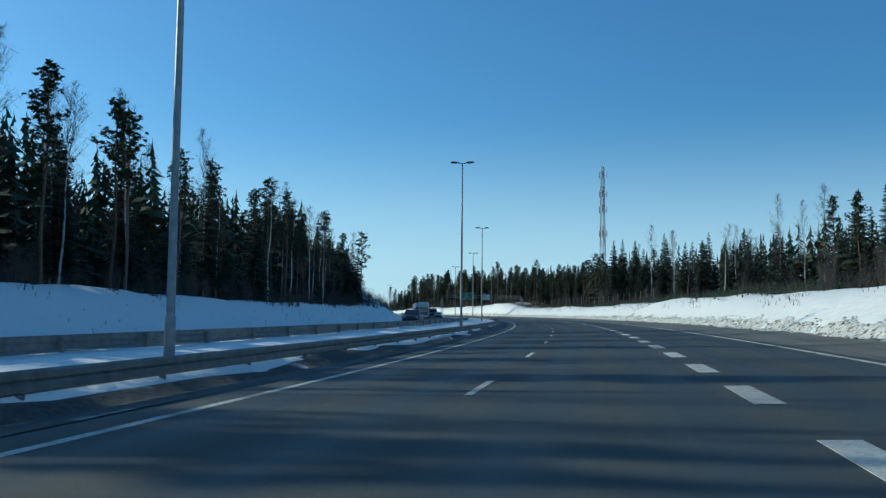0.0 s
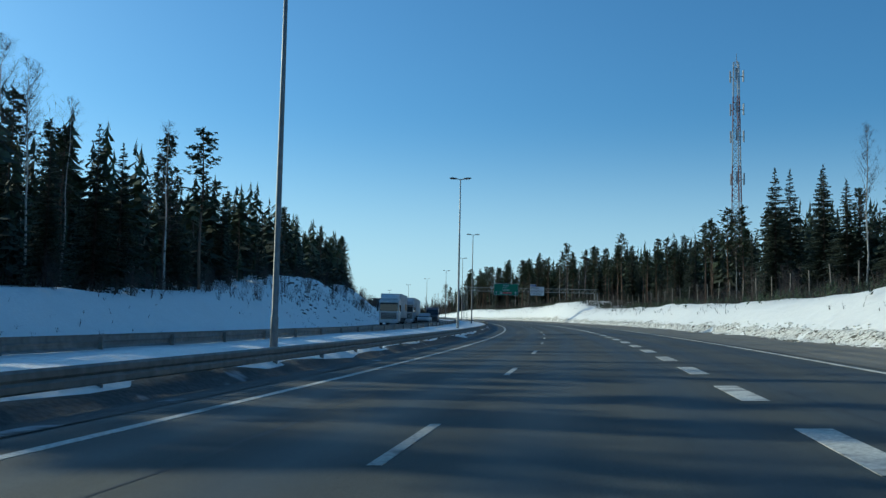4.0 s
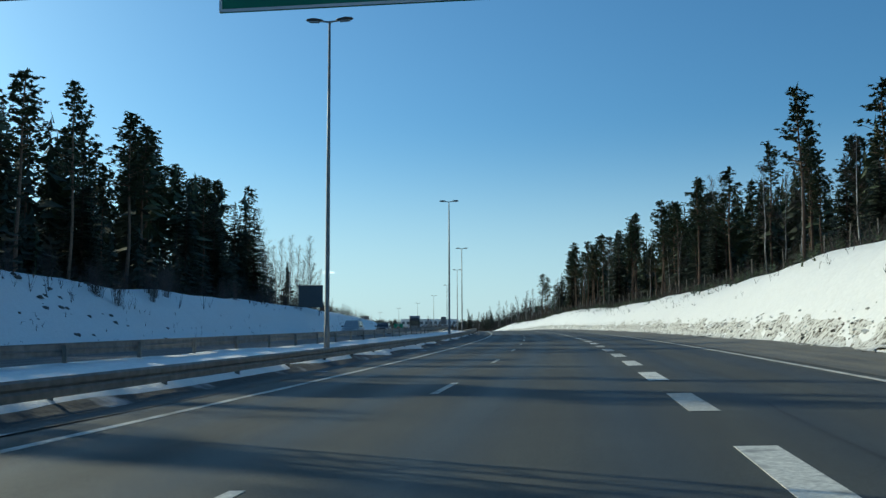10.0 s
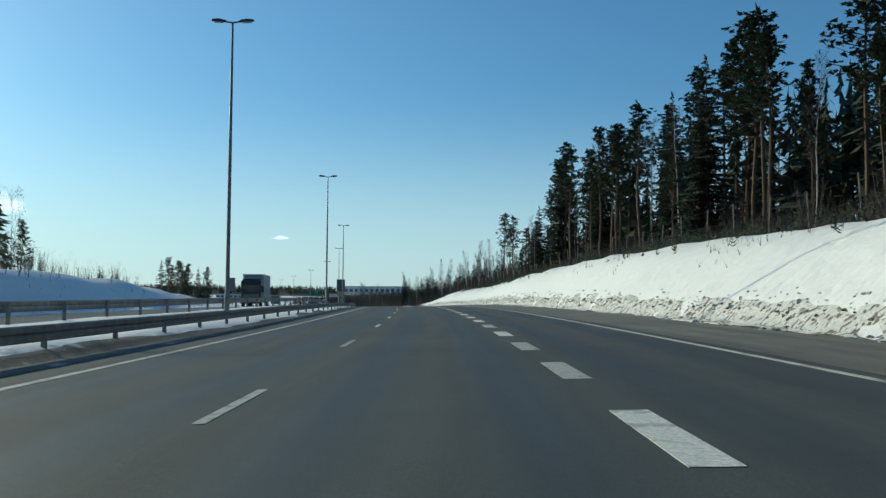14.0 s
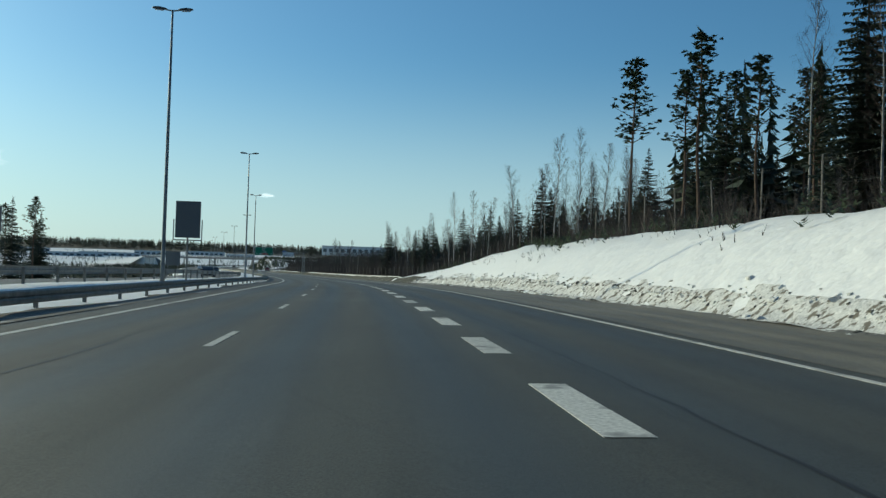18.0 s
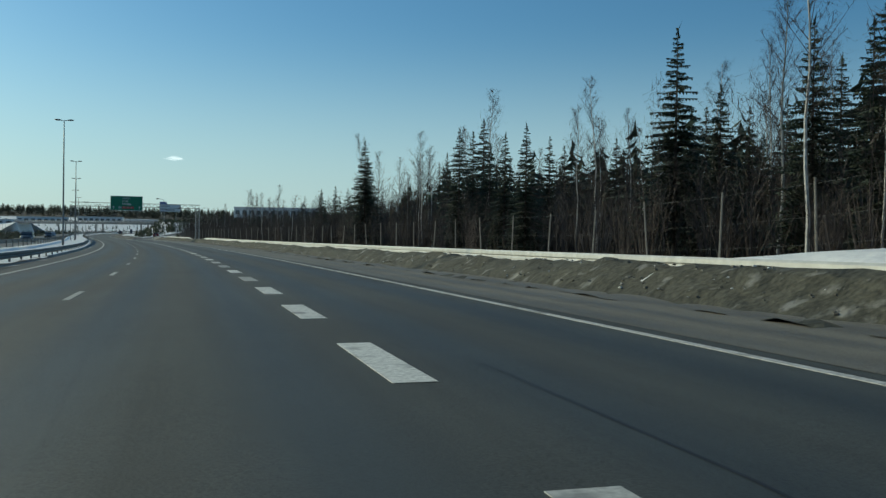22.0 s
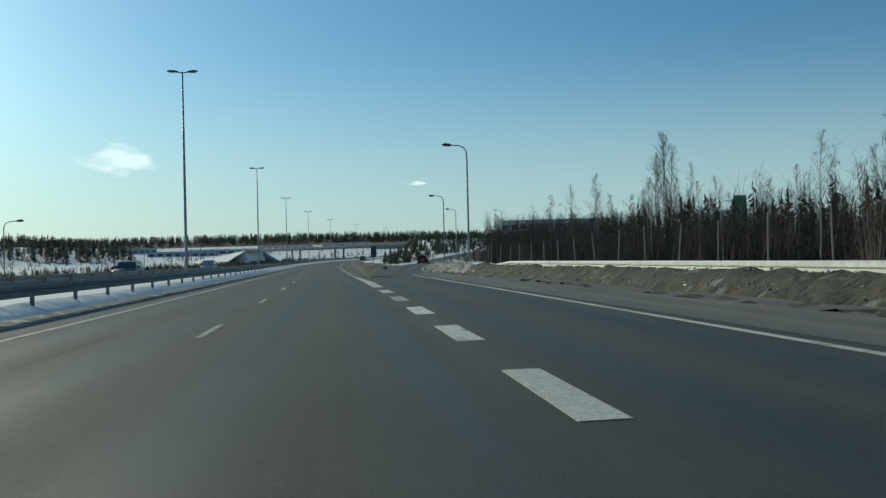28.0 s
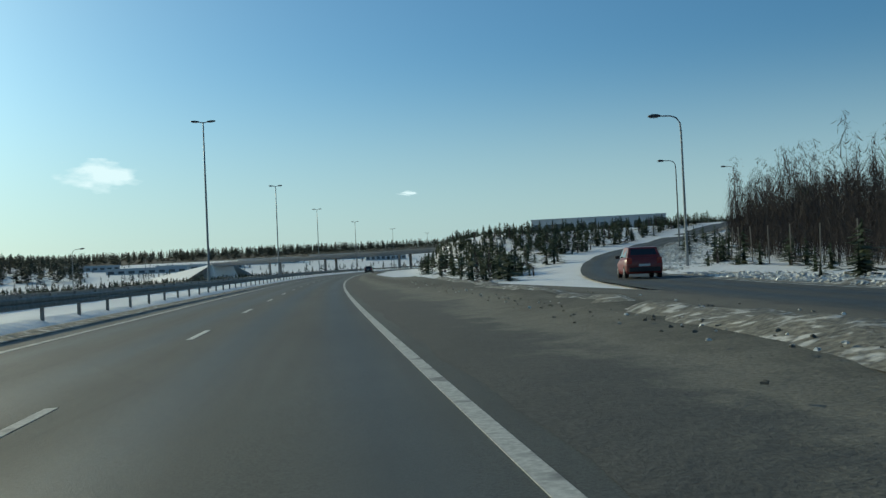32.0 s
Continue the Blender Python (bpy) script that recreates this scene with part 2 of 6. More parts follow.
# ---- mesh helpers ----
class Shape:
    """Vertices and faces of one part."""

    def __init__(self):
        self.v, self.f = [], []

    def tube(self, pts, rads, n=6, cap=True):
        pts = [Vector(p) for p in pts]
        base = len(self.v)
        for i, p in enumerate(pts):
            a = (pts[min(i + 1, len(pts) - 1)] - pts[max(i - 1, 0)]).normalized()
            u = a.cross(Vector((0, 0, 1)) if abs(a.z) < 0.95 else Vector((0, 1, 0))).normalized()
            w = a.cross(u)
            for k in range(n):
                q = 2 * math.pi * k / n
                self.v.append(p + (u * math.cos(q) + w * math.sin(q)) * rads[i])
        for i in range(len(pts) - 1):
            for k in range(n):
                a, b = base + i * n + k, base + i * n + (k + 1) % n
                self.f.append((a, b, b + n, a + n))
        if cap:
            self.f.append(tuple(base + k for k in range(n))[::-1])
            self.f.append(tuple(base + (len(pts) - 1) * n + k for k in range(n)))
        return self

    def box(self, lo, hi, m=None, taper=0.0):
        b = len(self.v)
        for z in (0, 1):
            for x, y in ((0, 0), (1, 0), (1, 1), (0, 1)):
                k = taper * z
                p = Vector((lo[0] + (hi[0] - lo[0]) * (x * (1 - 2 * k) + k), lo[1] + (hi[1] - lo[1]) * (y * (1 - 2 * k) + k), (lo[2], hi[2])[z]))
                self.v.append(m @ p if m else p)
        for q in ((3, 2, 1, 0), (4, 5, 6, 7), (0, 1, 5, 4), (1, 2, 6, 5), (2, 3, 7, 6), (3, 0, 4, 7)):
            self.f.append(tuple(b + i for i in q))
        return self

    def prism(self, outline, y0, y1, m=None):
        """A closed outline in x, z drawn out along y."""
        b, n = len(self.v), len(outline)
        for y in (y0, y1):
            for x, z in outline:
                p = Vector((x, y, z))
                self.v.append(m @ p if m else p)
        self.f.append(tuple(b + i for i in range(n)))
        self.f.append(tuple(b + n + i for i in range(n))[::-1])
        for i in range(n):
            j = (i + 1) % n
            self.f.append((b + j, b + i, b + n + i, b + n + j))
        return self

    def poly(self, *pts):
        b = len(self.v)
        self.v += [Vector(p) for p in pts]
        self.f.append(tuple(range(b, b + len(pts))))
        return self

    def mesh(self, name, smooth=False):
        me = bpy.data.meshes.new(name)
        me.from_pydata([tuple(p) for p in self.v], [], self.f)
        if smooth:
            me.polygons.foreach_set("use_smooth", [True] * len(me.polygons))
        me.update()
        return me


def part(name, shape, material, parent=None, label="", smooth=False, bevel=0.0):
    me = shape if isinstance(shape, bpy.types.Mesh) else shape.mesh(name, smooth)
    if not me.materials:
        me.materials.append(material)
    ob = new(name, me)
    if parent:
        ob.parent = parent
    if label:
        ob["label"] = label
    if bevel:
        k = ob.modifiers.new("edge", "BEVEL")
        k.width, k.segments, k.limit_method = bevel, 2, "ANGLE"
    return ob


def thing(name, label, category, m=None, group="", kind=""):
    ob = new(name)
    ob.empty_display_size = 0.2
    if m:
        ob.matrix_world = m
    return tagged(ob, label, category, group, kind)


# ---- the land ----
LEFT_H = ([-400, 0, 50, 90, 140, 180, 200, 222, 242, 266, 277, 290, 300, 309, 321, 330, 342, 358, 391, 440, 495, 544, 600, 700, 900, 1100, 1400, 2000],
          [2.4, 2.5, 2.5, 2.0, 2.1, 2.4, 2.9, 4.4, 6.0, 6.6, 4.7, 4.6, 5.3, 6.6, 7.1, 5.6, 4.7, 3.9, 3.5, 3.1, 2.5, 0.6, -1.6, -3.0, -3.5, -3.0, -2.0, -1.0])
RIGHT_H = ([-400, 0, 78, 116, 190, 223, 278, 300, 315, 330, 361, 395, 432, 457, 500, 535, 567, 596, 610, 620, 636, 655, 670, 860, 900, 940, 1000, 1100, 2000],
           [2.6, 2.6, 2.7, 3.0, 2.6, 2.9, 2.8, 3.6, 4.8, 4.6, 4.2, 3.9, 3.6, 4.0, 4.1, 3.2, 3.4, 3.3, 2.7, 2.2, 1.7, 0.8, 0.3, 0.3, 0.2, 0.0, -0.4, 0.5, 2.0])


MEDIAN_Z = ([0, 300, 400, 500, 740, 800, 830, 890, 950], [0.02, 0.03, 0.1, -0.1, -0.05, 0.08, 0.2, 0.28, 0.14])


def opp(d):
    """Height of the oncoming carriageway."""
    return 0.38 + 0.026 * d


def land(s, d):
    """Height of the ground over the road's line."""
    lump = noise.noise(Vector((s * 0.13, d * 0.2, 1.0))) * 0.35 + noise.noise(Vector((s * 0.4, d * 0.55, 5.0))) * 0.16
    k = float(fall(s))
    if -6.9 <= d <= 8.0:
        return k * d - 0.06
    if d < 0:
        if d > -12.4:
            a, g = -6.9 * k - 0.06, float(np.interp(s, *MEDIAN_Z))
            return a + (g - a) * min(1.0, (-6.9 - d) / 0.7) + max(0.0, 0.22 - g) * max(0.0, (-9 - d) / 3.4) + lump * 0.2 * min(1.0, (-6.9 - d) / 0.7)
        if d > -23.0:
            return opp(d) - 0.06
        h = float(np.interp(s, *LEFT_H))
        wide = float(np.interp(s, [190, 245, 330, 375], [7.0, 13.0, 13.0, 7.0]))
        u = min(1.0, (-23.0 - d) / wide)
        craggy = max(0.0, min(1.0, (s - 205) / 25, (352 - s) / 20)) * u
        u = u * u * (3 - 2 * u) if h > 0 or wide < 8 else u
        out = opp(-23.0) - 0.06 + (h - opp(-23.0)) * u + lump * (0.2 + 0.9 * u * (1 if h > 0 else 0.4))
        out += craggy * (0.75 * noise.noise(Vector((s * 0.33, d * 0.42, 11))) + 0.4 * noise.noise(Vector((s * 0.8, d * 0.9, 3))))
        past, high = max(0.0, -23.0 - wide - d), max(0.0, min(1.0, h / 1.5))
        return out + high * 0.03 * min(60, past) - (1 - high) * 0.012 * past
    if s > 868:
        u = min(1.0, max(0.0, (d - 9) / 16))
        rise = 0.00027 * max(0.0, s - 935) ** 2 * u * u * (3 - 2 * u)
        return k * 8 - 0.08 + min(rise, 6.0) + lump * 0.5 * u + min(3.0, 0.02 * max(0, d - 40))
    h = float(np.interp(s, *RIGHT_H))
    u = min(1.0, max(0.0, (d - 8.6) / 6.0))
    u = u * (2 - u)
    clods = max(0.0, 1 - abs(d - 8.9) / 1.1) * ((0.22 + 0.3 * lump) if s < 640 else (0.5 + 0.2 * lump))
    out = k * 8 + (h - k * 8) * u + lump * (0.15 + 0.8 * u * min(1, h / 2.5)) + clods
    return out + 0.03 * min(60, max(0, d - 16)) * max(0.0, min(1.0, (h - 0.8) / 1.2))


def sheet(name, s0, s1, ds, across, height, material, uv=False, kind="structure", label="", category="", smooth=True, shift=None):
    ss, verts, faces = np.arange(s0, s1 + ds * 0.5, ds), [], []
    for s in ss:
        for d in across:
            verts.append(at(s, d + (shift(s) if shift else 0.0), height(s, d)))
    n = len(across)
    for i in range(len(ss) - 1):
        for j in range(n - 1):
            faces.append((i * n + j, i * n + j + 1, (i + 1) * n + j + 1, (i + 1) * n + j))
    me = bpy.data.meshes.new(name)
    me.from_pydata([tuple(v) for v in verts], [], faces)
    if smooth:
        me.polygons.foreach_set("use_smooth", [True] * len(faces))
    if uv:
        lay = me.uv_layers.new(name="road")
        flat = np.array([(d, s) for s in ss for d in across])
        idx = np.empty(len(me.loops), dtype=np.int32)
        me.loops.foreach_get("vertex_index", idx)
        lay.data.foreach_set("uv", flat[idx].astype(np.float32).ravel())
    me.materials.append(material)
    ob = new(name, me)
    return tagged(ob, label, category, "", kind)


ACROSS = [-420, -300, -220, -160, -120, -90, -70, -58, -50, -44, -40, -38, -36.5, -35, -34, -33, -32, -31, -30, -29, -28, -27, -26, -25, -24.4, -23.8, -23.4, -23.0, -22.9, -17, -12.5, -12.4, -11.8, -11, -10.2, -9.4, -8.6, -8, -7.6, -7.2, -6.95, -6.9, -3, 0, 4, 8,
          8.2, 8.5, 8.8, 9.2, 9.7, 10.3, 11, 11.7, 12.5, 13.3, 14, 14.8, 15.6, 16.5, 18, 20, 23, 27, 32, 40, 50, 65, 90, 130, 180, 260, 360]
ground = sheet("ground", -160, 1500, 2.5, ACROSS, land, SNOW, label="wind-packed white snow over verges, banks and fields", category="ground")
far = Shape()
for i in range(64):
    a, b = 2 * math.pi * i / 64, 2 * math.pi * (i + 1) / 64
    for r0, r1 in ((0, 300), (300, 900), (900, 4600)):
        far.poly(*[(-200 + r * math.cos(q), 600 + r * math.sin(q), -9 - (0 if r < 1000 else 2)) for r, q in ((r0, a), (r1, a), (r1, b), (r0, b))])
tagged(part("far_fields", far, SNOW), "snow-covered open fields out to the horizon", "ground", kind="structure")

hills = Shape()
HILL_C = at(925, 0)
ring = [(330, -2.5), (450, -2.0), (600, 1.0), (800, 7.0), (1000, 14.0), (1250, 21.0), (1500, 24.0), (1900, 10.0), (2600, -12.0)]


def hill(r, a):
    base = float(np.interp(r, [q[0] for q in ring], [q[1] for q in ring]))
    knoll = 13 * max(0.0, min(1.0, (a - 0.86) / 0.12)) * max(0.0, 1 - abs(r - 850) / 260)
    return base * (1.2 + 0.3 * noise.noise(Vector((a * 2.2, r * 0.002, 7)))) + knoll + HILL_C.z


N_HILL = 110
for i in range(N_HILL + 1):
    a = radians(-75 + 165 * i / N_HILL)
    for r, _ in ring:
        hills.v.append(HILL_C + Vector((-math.sin(a) * r, math.cos(a) * r, hill(r, a) - HILL_C.z)))
for i in range(N_HILL):
    for j in range(len(ring) - 1):
        a = i * len(ring) + j
        hills.f.append((a, a + 1, a + 1 + len(ring), a + len(ring)))
hill_ob = part("far_hills", hills, SNOW, smooth=True)
hill_ob.data.materials.append(mat("forest_floor", (0.05, 0.05, 0.042), 0.95, spread=0.4, fine=0.5, coarse=0.05))
hill_ob.data.polygons.foreach_set("material_index", [1 if j in (4, 5, 6, 7) else 0 for i in range(N_HILL) for j in range(len(ring) - 1)])
tagged(hill_ob, "low snow-covered hills rising to the wooded horizon", "hill", kind="structure")

road = sheet("road", -160, 1420, 4, [-7.0, -5.6, -3.5, -1.5, 0.5, 2.5, 2.9], lambda s, d: float(fall(s)) * d, ASPHALT, uv=True,
             label="dark grey worn asphalt carriageway, dry with dark sealed cracks", category="road")
sheet("exit_lane", -160, 868, 4, [2.9, 4.5, 6.0], lambda s, d: float(fall(s)) * d, ASPHALT, uv=True,
      label="dark grey asphalt exit lane beside the gritty shoulder", category="road")
sheet("road_opposite", -160, 1420, 4, [-22.8, -19.5, -16, -12.7], lambda s, d: opp(d), ASPHALT_FAR, uv=True,
      label="grey asphalt of the oncoming carriageway between snow banks", category="road")
sheet("shoulder", -160, 868, 2.0, [5.5, 5.9, 6.4, 6.9, 7.4, 7.9, 8.4, 8.8], lambda s, d: float(fall(s)) * min(d, 8) + 0.006 + (max(0, d - 6.6) ** 2) * 0.03 + (0.05 * noise.noise(Vector((s * 0.5, d * 2, 0))) + 0.02 if d > 6 else 0), GRIT, uv=True,
      label="brown gritty road shoulder with thawing slush", category="shoulder")
sheet("median_edge", 690, 1420, 2.5, [-7.1, -6.9, -6.6, -6.35], lambda s, d: float(fall(s)) * d + 0.012 + (0.06 + 0.03 * noise.noise(Vector((s * 0.5, d, 2))) if d < -6.8 else 0), DIRTY, label="narrow edge of dirty snow along the central reservation", category="shoulder")
sheet("median_edge", -160, 690, 2.5, [-7.9, -7.5, -7.2, -6.9, -6.5, -6.2], lambda s, d: (float(fall(s)) * d + 0.012 if d > -6.8 else land(s, d) + 0.035 - 0.12 * max(0.0, min(1.0, (-7.3 - d + 0.6 * noise.noise(Vector((s * 0.22, d, 2)))) / 0.4))) + 0.02 * noise.noise(Vector((s * 0.4, d * 2, 3))), SLUSH,
      label="grey slush strip along the central reservation", category="shoulder")
for d in (-13.4, -22.0):
    sheet("edge_line_opposite", -150, 1400, 5, [d - 0.07, d + 0.07], lambda s, e: opp(e) + 0.008, WORN, label="worn white edge line of the oncoming carriageway", category="road marking")


# ---- road markings ----
def stripe(name, s0, s1, d0, d1, height=0.006, step=3.0, lift=None, material=None):
    sh, n = Shape(), max(1, int((s1 - s0) / step))
    for i in range(n + 1):
        s = s0 + (s1 - s0) * i / n
        for d, z in ((d0, 0.0), (d0, height), (d1, height), (d1, 0.0)):
            sh.v.append(at(s, d, float(fall(s)) * d + z + (lift or 0)))
    for i in range(n):
        for k in range(3):
            a = i * 4 + k
            sh.f.append((a, a + 4, a + 5, a + 1))
    return part(name, sh, material or PAINT, road)


THIN, THICK, EDGE_L, EDGE_R, GORE = -2.09, 1.71, -5.37, 5.17, 1.50
k = -8
while 2.31 + 11.998 * k < 1300:
    stripe("lane_dash", 2.31 + 11.998 * k, 5.26 + 11.998 * k, THIN - 0.06, THIN + 0.06)
    k += 1
k = -16
while 0.43 + 6.082 * k < 836:
    stripe("exit_dash", 0.43 + 6.082 * k, 3.3 + 6.082 * k, THICK - 0.175, THICK + 0.185)
    k += 1
stripe("edge_line", -150, 1400, EDGE_L - 0.08, EDGE_L + 0.08, material=WORN)
stripe("edge_line", -150, 868, EDGE_R - 0.06, EDGE_R + 0.06, material=WORN)
stripe("gore_line", 862, 1400, GORE - 0.1, GORE + 0.05)


def sealed_crack(s0, s1, d, seed):
    """Wandering strip of black sealant along the lane joint."""
    sh, n = Shape(), int((s1 - s0) / 0.7)
    for i in range(n + 1):
        s = s0 + (s1 - s0) * i / n
        e = d + 0.22 * noise.noise(Vector((s * 0.12, seed, 0))) + 0.06 * noise.noise(Vector((s * 0.9, seed, 3)))
        w = 0.012 + 0.03 * max(0, noise.noise(Vector((s * 0.35, seed, 7))) + 0.25)
        for q in (e - w, e + w):
            sh.v.append(at(s, q, float(fall(s)) * q + 0.003))
    for i in range(n):
        sh.f.append((2 * i, 2 * i + 1, 2 * i + 3, 2 * i + 2))
    return part("sealed_crack", sh, SEALANT, road)


for s0, s1, d, seed in ((20, 130, 2.5, 1), (190, 300, 2.6, 2), (330, 400, 2.45, 3), (430, 500, 2.55, 4), (520, 640, 2.5, 5), (660, 790, 2.6, 6), (100, 260, -3.7, 7), (420, 560, -3.6, 8), (780, 900, -3.7, 10)):
    sealed_crack(s0, s1, d, seed)


# ---- guard rails ----
def rail(name, label, s0, s1, d, side, base, count=300, first=0.0, material=None):
    """W-beam on posts; side: +1 when the beam faces right; base(s): height from which the beam is measured."""
    t = thing(name, label, "guard rail")
    prof = [(0, 0.44), (0.035, 0.47), (0.035, 0.55), (0.0, 0.59), (0.035, 0.63), (0.035, 0.71), (0, 0.75), (-0.02, 0.75), (0.012, 0.70), (0.012, 0.63), (-0.02, 0.59), (0.012, 0.55), (0.012, 0.48), (-0.02, 0.44)]
    sh, n, k = Shape(), int((s1 - s0) / 4), len(prof)
    for i in range(n + 1):
        s = s0 + (s1 - s0) * i / n
        dip = -0.5 * max(0, 1 - min(i, n - i) / 3.0)
        for x, z in prof:
            sh.v.append(at(s, d + side * x, base(s) + z + dip))
    for i in range(n):
        for j in range(k):
            a, b = i * k + j, i * k + (j + 1) % k
            sh.f.append((a, b, b + k, a + k) if side > 0 else (b, a, a + k, b + k))
    part("beam", sh, material or RAIL, t)
    post = Shape().prism([(-0.05, -0.4), (0.05, -0.4), (0.05, 0.70), (-0.05, 0.70)], -0.03, 0.03).mesh("post")
    post.materials.append(RAIL)
    rest, made = Shape(), 0
    for i in range(n + 1):
        s = s0 + (s1 - s0) * i / n
        m = spot(s, d - side * 0.08, base(s) - (0.45 if min(i, n - i) < 2 else 0))
        if first <= s and made < count:
            o = new("post", post)
            o.parent = t
            o.matrix_world = m
            made += 1
        else:
            rest.box((-0.05, -0.03, -0.4), (0.05, 0.03, 0.70), m)
    if rest.v:
        tagged(part("distant_posts", rest, RAIL, t), kind="stuff")
    return t


def low_at(s, d):
    k = float(fall(s))
    return k * max(-7, min(8, d))


def near_base(s):
    return float(np.interp(s, [300, 350, 400, 450, 500, 740, 800, 826, 890, 945], [0.34, 0.37, 0.47, 0.48, 0.36, 0.39, 0.6, 0.7, 0.71, 0.8])) - 0.75


def far_base(s):
    return float(np.interp(s, [80, 165, 255, 310, 400, 900], [0.56, 0.52, 0.58, 0.68, 0.82, 0.8])) - 0.75


rail("median_guard_rail", "long grey galvanized W-beam barrier along the snowy central reservation", -40, 1300, -7.4, 1, near_base)
rail("far_guard_rail", "weathered grey steel barrier beside the oncoming carriageway", -40, 1300, -11.8, -1, far_base)
# These beams take the paler steel, which carries their sunlight in its colour.
rail("verge_guard_rail", "pale sunlit steel barrier along the gritty verge", 628, 792, 9.35, -1, lambda s: low_at(s, 9.35) + 0.05, material=RAIL_SUNLIT)
rail("verge_guard_rail", "pale sunlit steel barrier above the ploughed bank before the exit", 796, 866, 9.5, -1, lambda s: low_at(s, 9.35) + 0.0, material=RAIL_SUNLIT)


# ---- street lamps ----
def street_lamp():
    t = thing("street_lamp", "tall slim galvanized double-arm street lamp between the barriers", "street lamp", group="lamps along the central reservation")
    part("pole", Shape().tube([(0, 0, -0.3), (0, 0, 1.2), (0, 0, 1.25), (0, 0, 8), (0, 0, 14.050)], [0.13, 0.12, 0.1, 0.08, 0.05], 10), STEEL, t, smooth=True)
    part("base", Shape().tube([(0, 0, -0.3), (0, 0, 0.06), (0, 0, 0.1)], [0.2, 0.2, 0.15], 8), STEEL, t)
    part("crossarm", Shape().tube([(-0.5, 0, 14.080), (0, 0, 14.020), (0.5, 0, 14.080)], [0.03, 0.045, 0.03], 6), STEEL, t)
    for x in (-1, 1):
        h = Shape()
        h.tube([(x * 0.28, 0, 14.080), (x * 0.42, 0, 14.100), (x * 0.7, 0, 14.140), (x * 0.95, 0, 14.150), (x * 1.02, 0, 14.140)], [0.05, 0.11, 0.15, 0.1, 0.03], 8)
        h.v = [Vector((v.x, v.y * 1.1, 14.120 + (v.z - 14.120) * 0.6)) for v in h.v]
        lampb = part("luminaire", h, DARK, t, "dark streamlined lamp head", smooth=True)
        part("lens", Shape().prism([(x * 0.45, 14.055), (x * 0.88, 14.075), (x * 0.88, 14.040), (x * 0.45, 14.020)], -0.09, 0.09), GLASSY, lampb)
    return t


GLASSY = mat("lamp_glass", (0.3, 0.32, 0.33), 0.15, spread=0.05, spec=0.6)
LAMPS = [-41.0, 20.8, 80.5, 142.4, 202.0, 262.9, 325.0, 385.1, 446.4, 504.1, 566.5, 624.6, 682.7, 746.3, 811.4, 868.3, 934.9, 1000.0, 1062.1, 1121.4, 1184.0, 1247.0, 1309.0]
first_lamp = street_lamp()
first_lamp.matrix_world = spot(LAMPS[0], -9.6, land(LAMPS[0], -9.6) - 0.05)
for s in LAMPS[1:]:
    copy_thing(first_lamp, spot(s, -9.6, low_at(s, -9.6) - 0.02, random.uniform(-1.5, 1.5)))


# ---- trees ----
def crown_tuft(sh, p, size, n, rnd, flat=0.5):
    for _ in range(n):
        a, q = rnd.uniform(0, 2 * math.pi), rnd.uniform(-flat, flat)
        u = Vector((math.cos(a), math.sin(a), q)) * size * rnd.uniform(0.6, 1.2)
        w = Vector((-math.sin(a), math.cos(a), rnd.uniform(-0.6, 0.6))) * size * rnd.uniform(0.25, 0.5)
        sh.poly(p - u * 0.4 - w, p + u, p - u * 0.4 + w)


def pine(seed, height):
    rnd = random.Random(seed)
    lean = Vector((rnd.uniform(-0.3, 0.3), rnd.uniform(-0.3, 0.3), 0))
    trunk, crown = Shape(), Shape()
    axis = lambda z: lean * (z / height) ** 2 + Vector((0.12 * math.sin(z * 0.5 + seed), 0.1 * math.cos(z * 0.4), z))
    zs = [height * i / 8 for i in range(9)]
    trunk.tube([axis(z) for z in zs], [0.17 * (1 - 0.85 * z / height) + 0.012 for z in zs], 7)
    for z in np.arange(height * 0.25, height * 0.6, 0.9):
        a, r = rnd.uniform(0, 6.28), rnd.uniform(0.3, 1.1)
        trunk.tube([axis(z), axis(z) + Vector((math.cos(a) * r, math.sin(a) * r, rnd.uniform(-0.2, 0.2)))], [0.025, 0.008], 3, False)
    start = height * rnd.uniform(0.48, 0.6)
    z = start
    while z < height - 0.2:
        u = (z - start) / (height - start)
        for _ in range(rnd.choice((2, 3, 3))):
            reach = (2.35 * (1 - u) ** 0.75 * (0.55 + 0.45 * min(1, u * 4)) + 0.3) * rnd.uniform(0.6, 1.25) * height / 19
            a = rnd.uniform(0, 6.28)
            tip = axis(z) + Vector((math.cos(a) * reach, math.sin(a) * reach, reach * rnd.uniform(0.05, 0.6)))
            trunk.tube([axis(z), tip], [0.04 * (1 - u) + 0.015, 0.01], 3, False)
            for k in range(6):
                f = rnd.uniform(0.25, 1.08)
                p = axis(z).lerp(tip, f) + Vector((rnd.gauss(0, 0.2), rnd.gauss(0, 0.2), rnd.gauss(0.1, 0.14)))
                crown_tuft(crown, p, 0.38 * height / 19, 7, rnd)
        z += height * 0.021
    crown_tuft(crown, axis(height), 0.4, 6, rnd, 1.2)
    return trunk.mesh("trunk"), crown.mesh("crown")


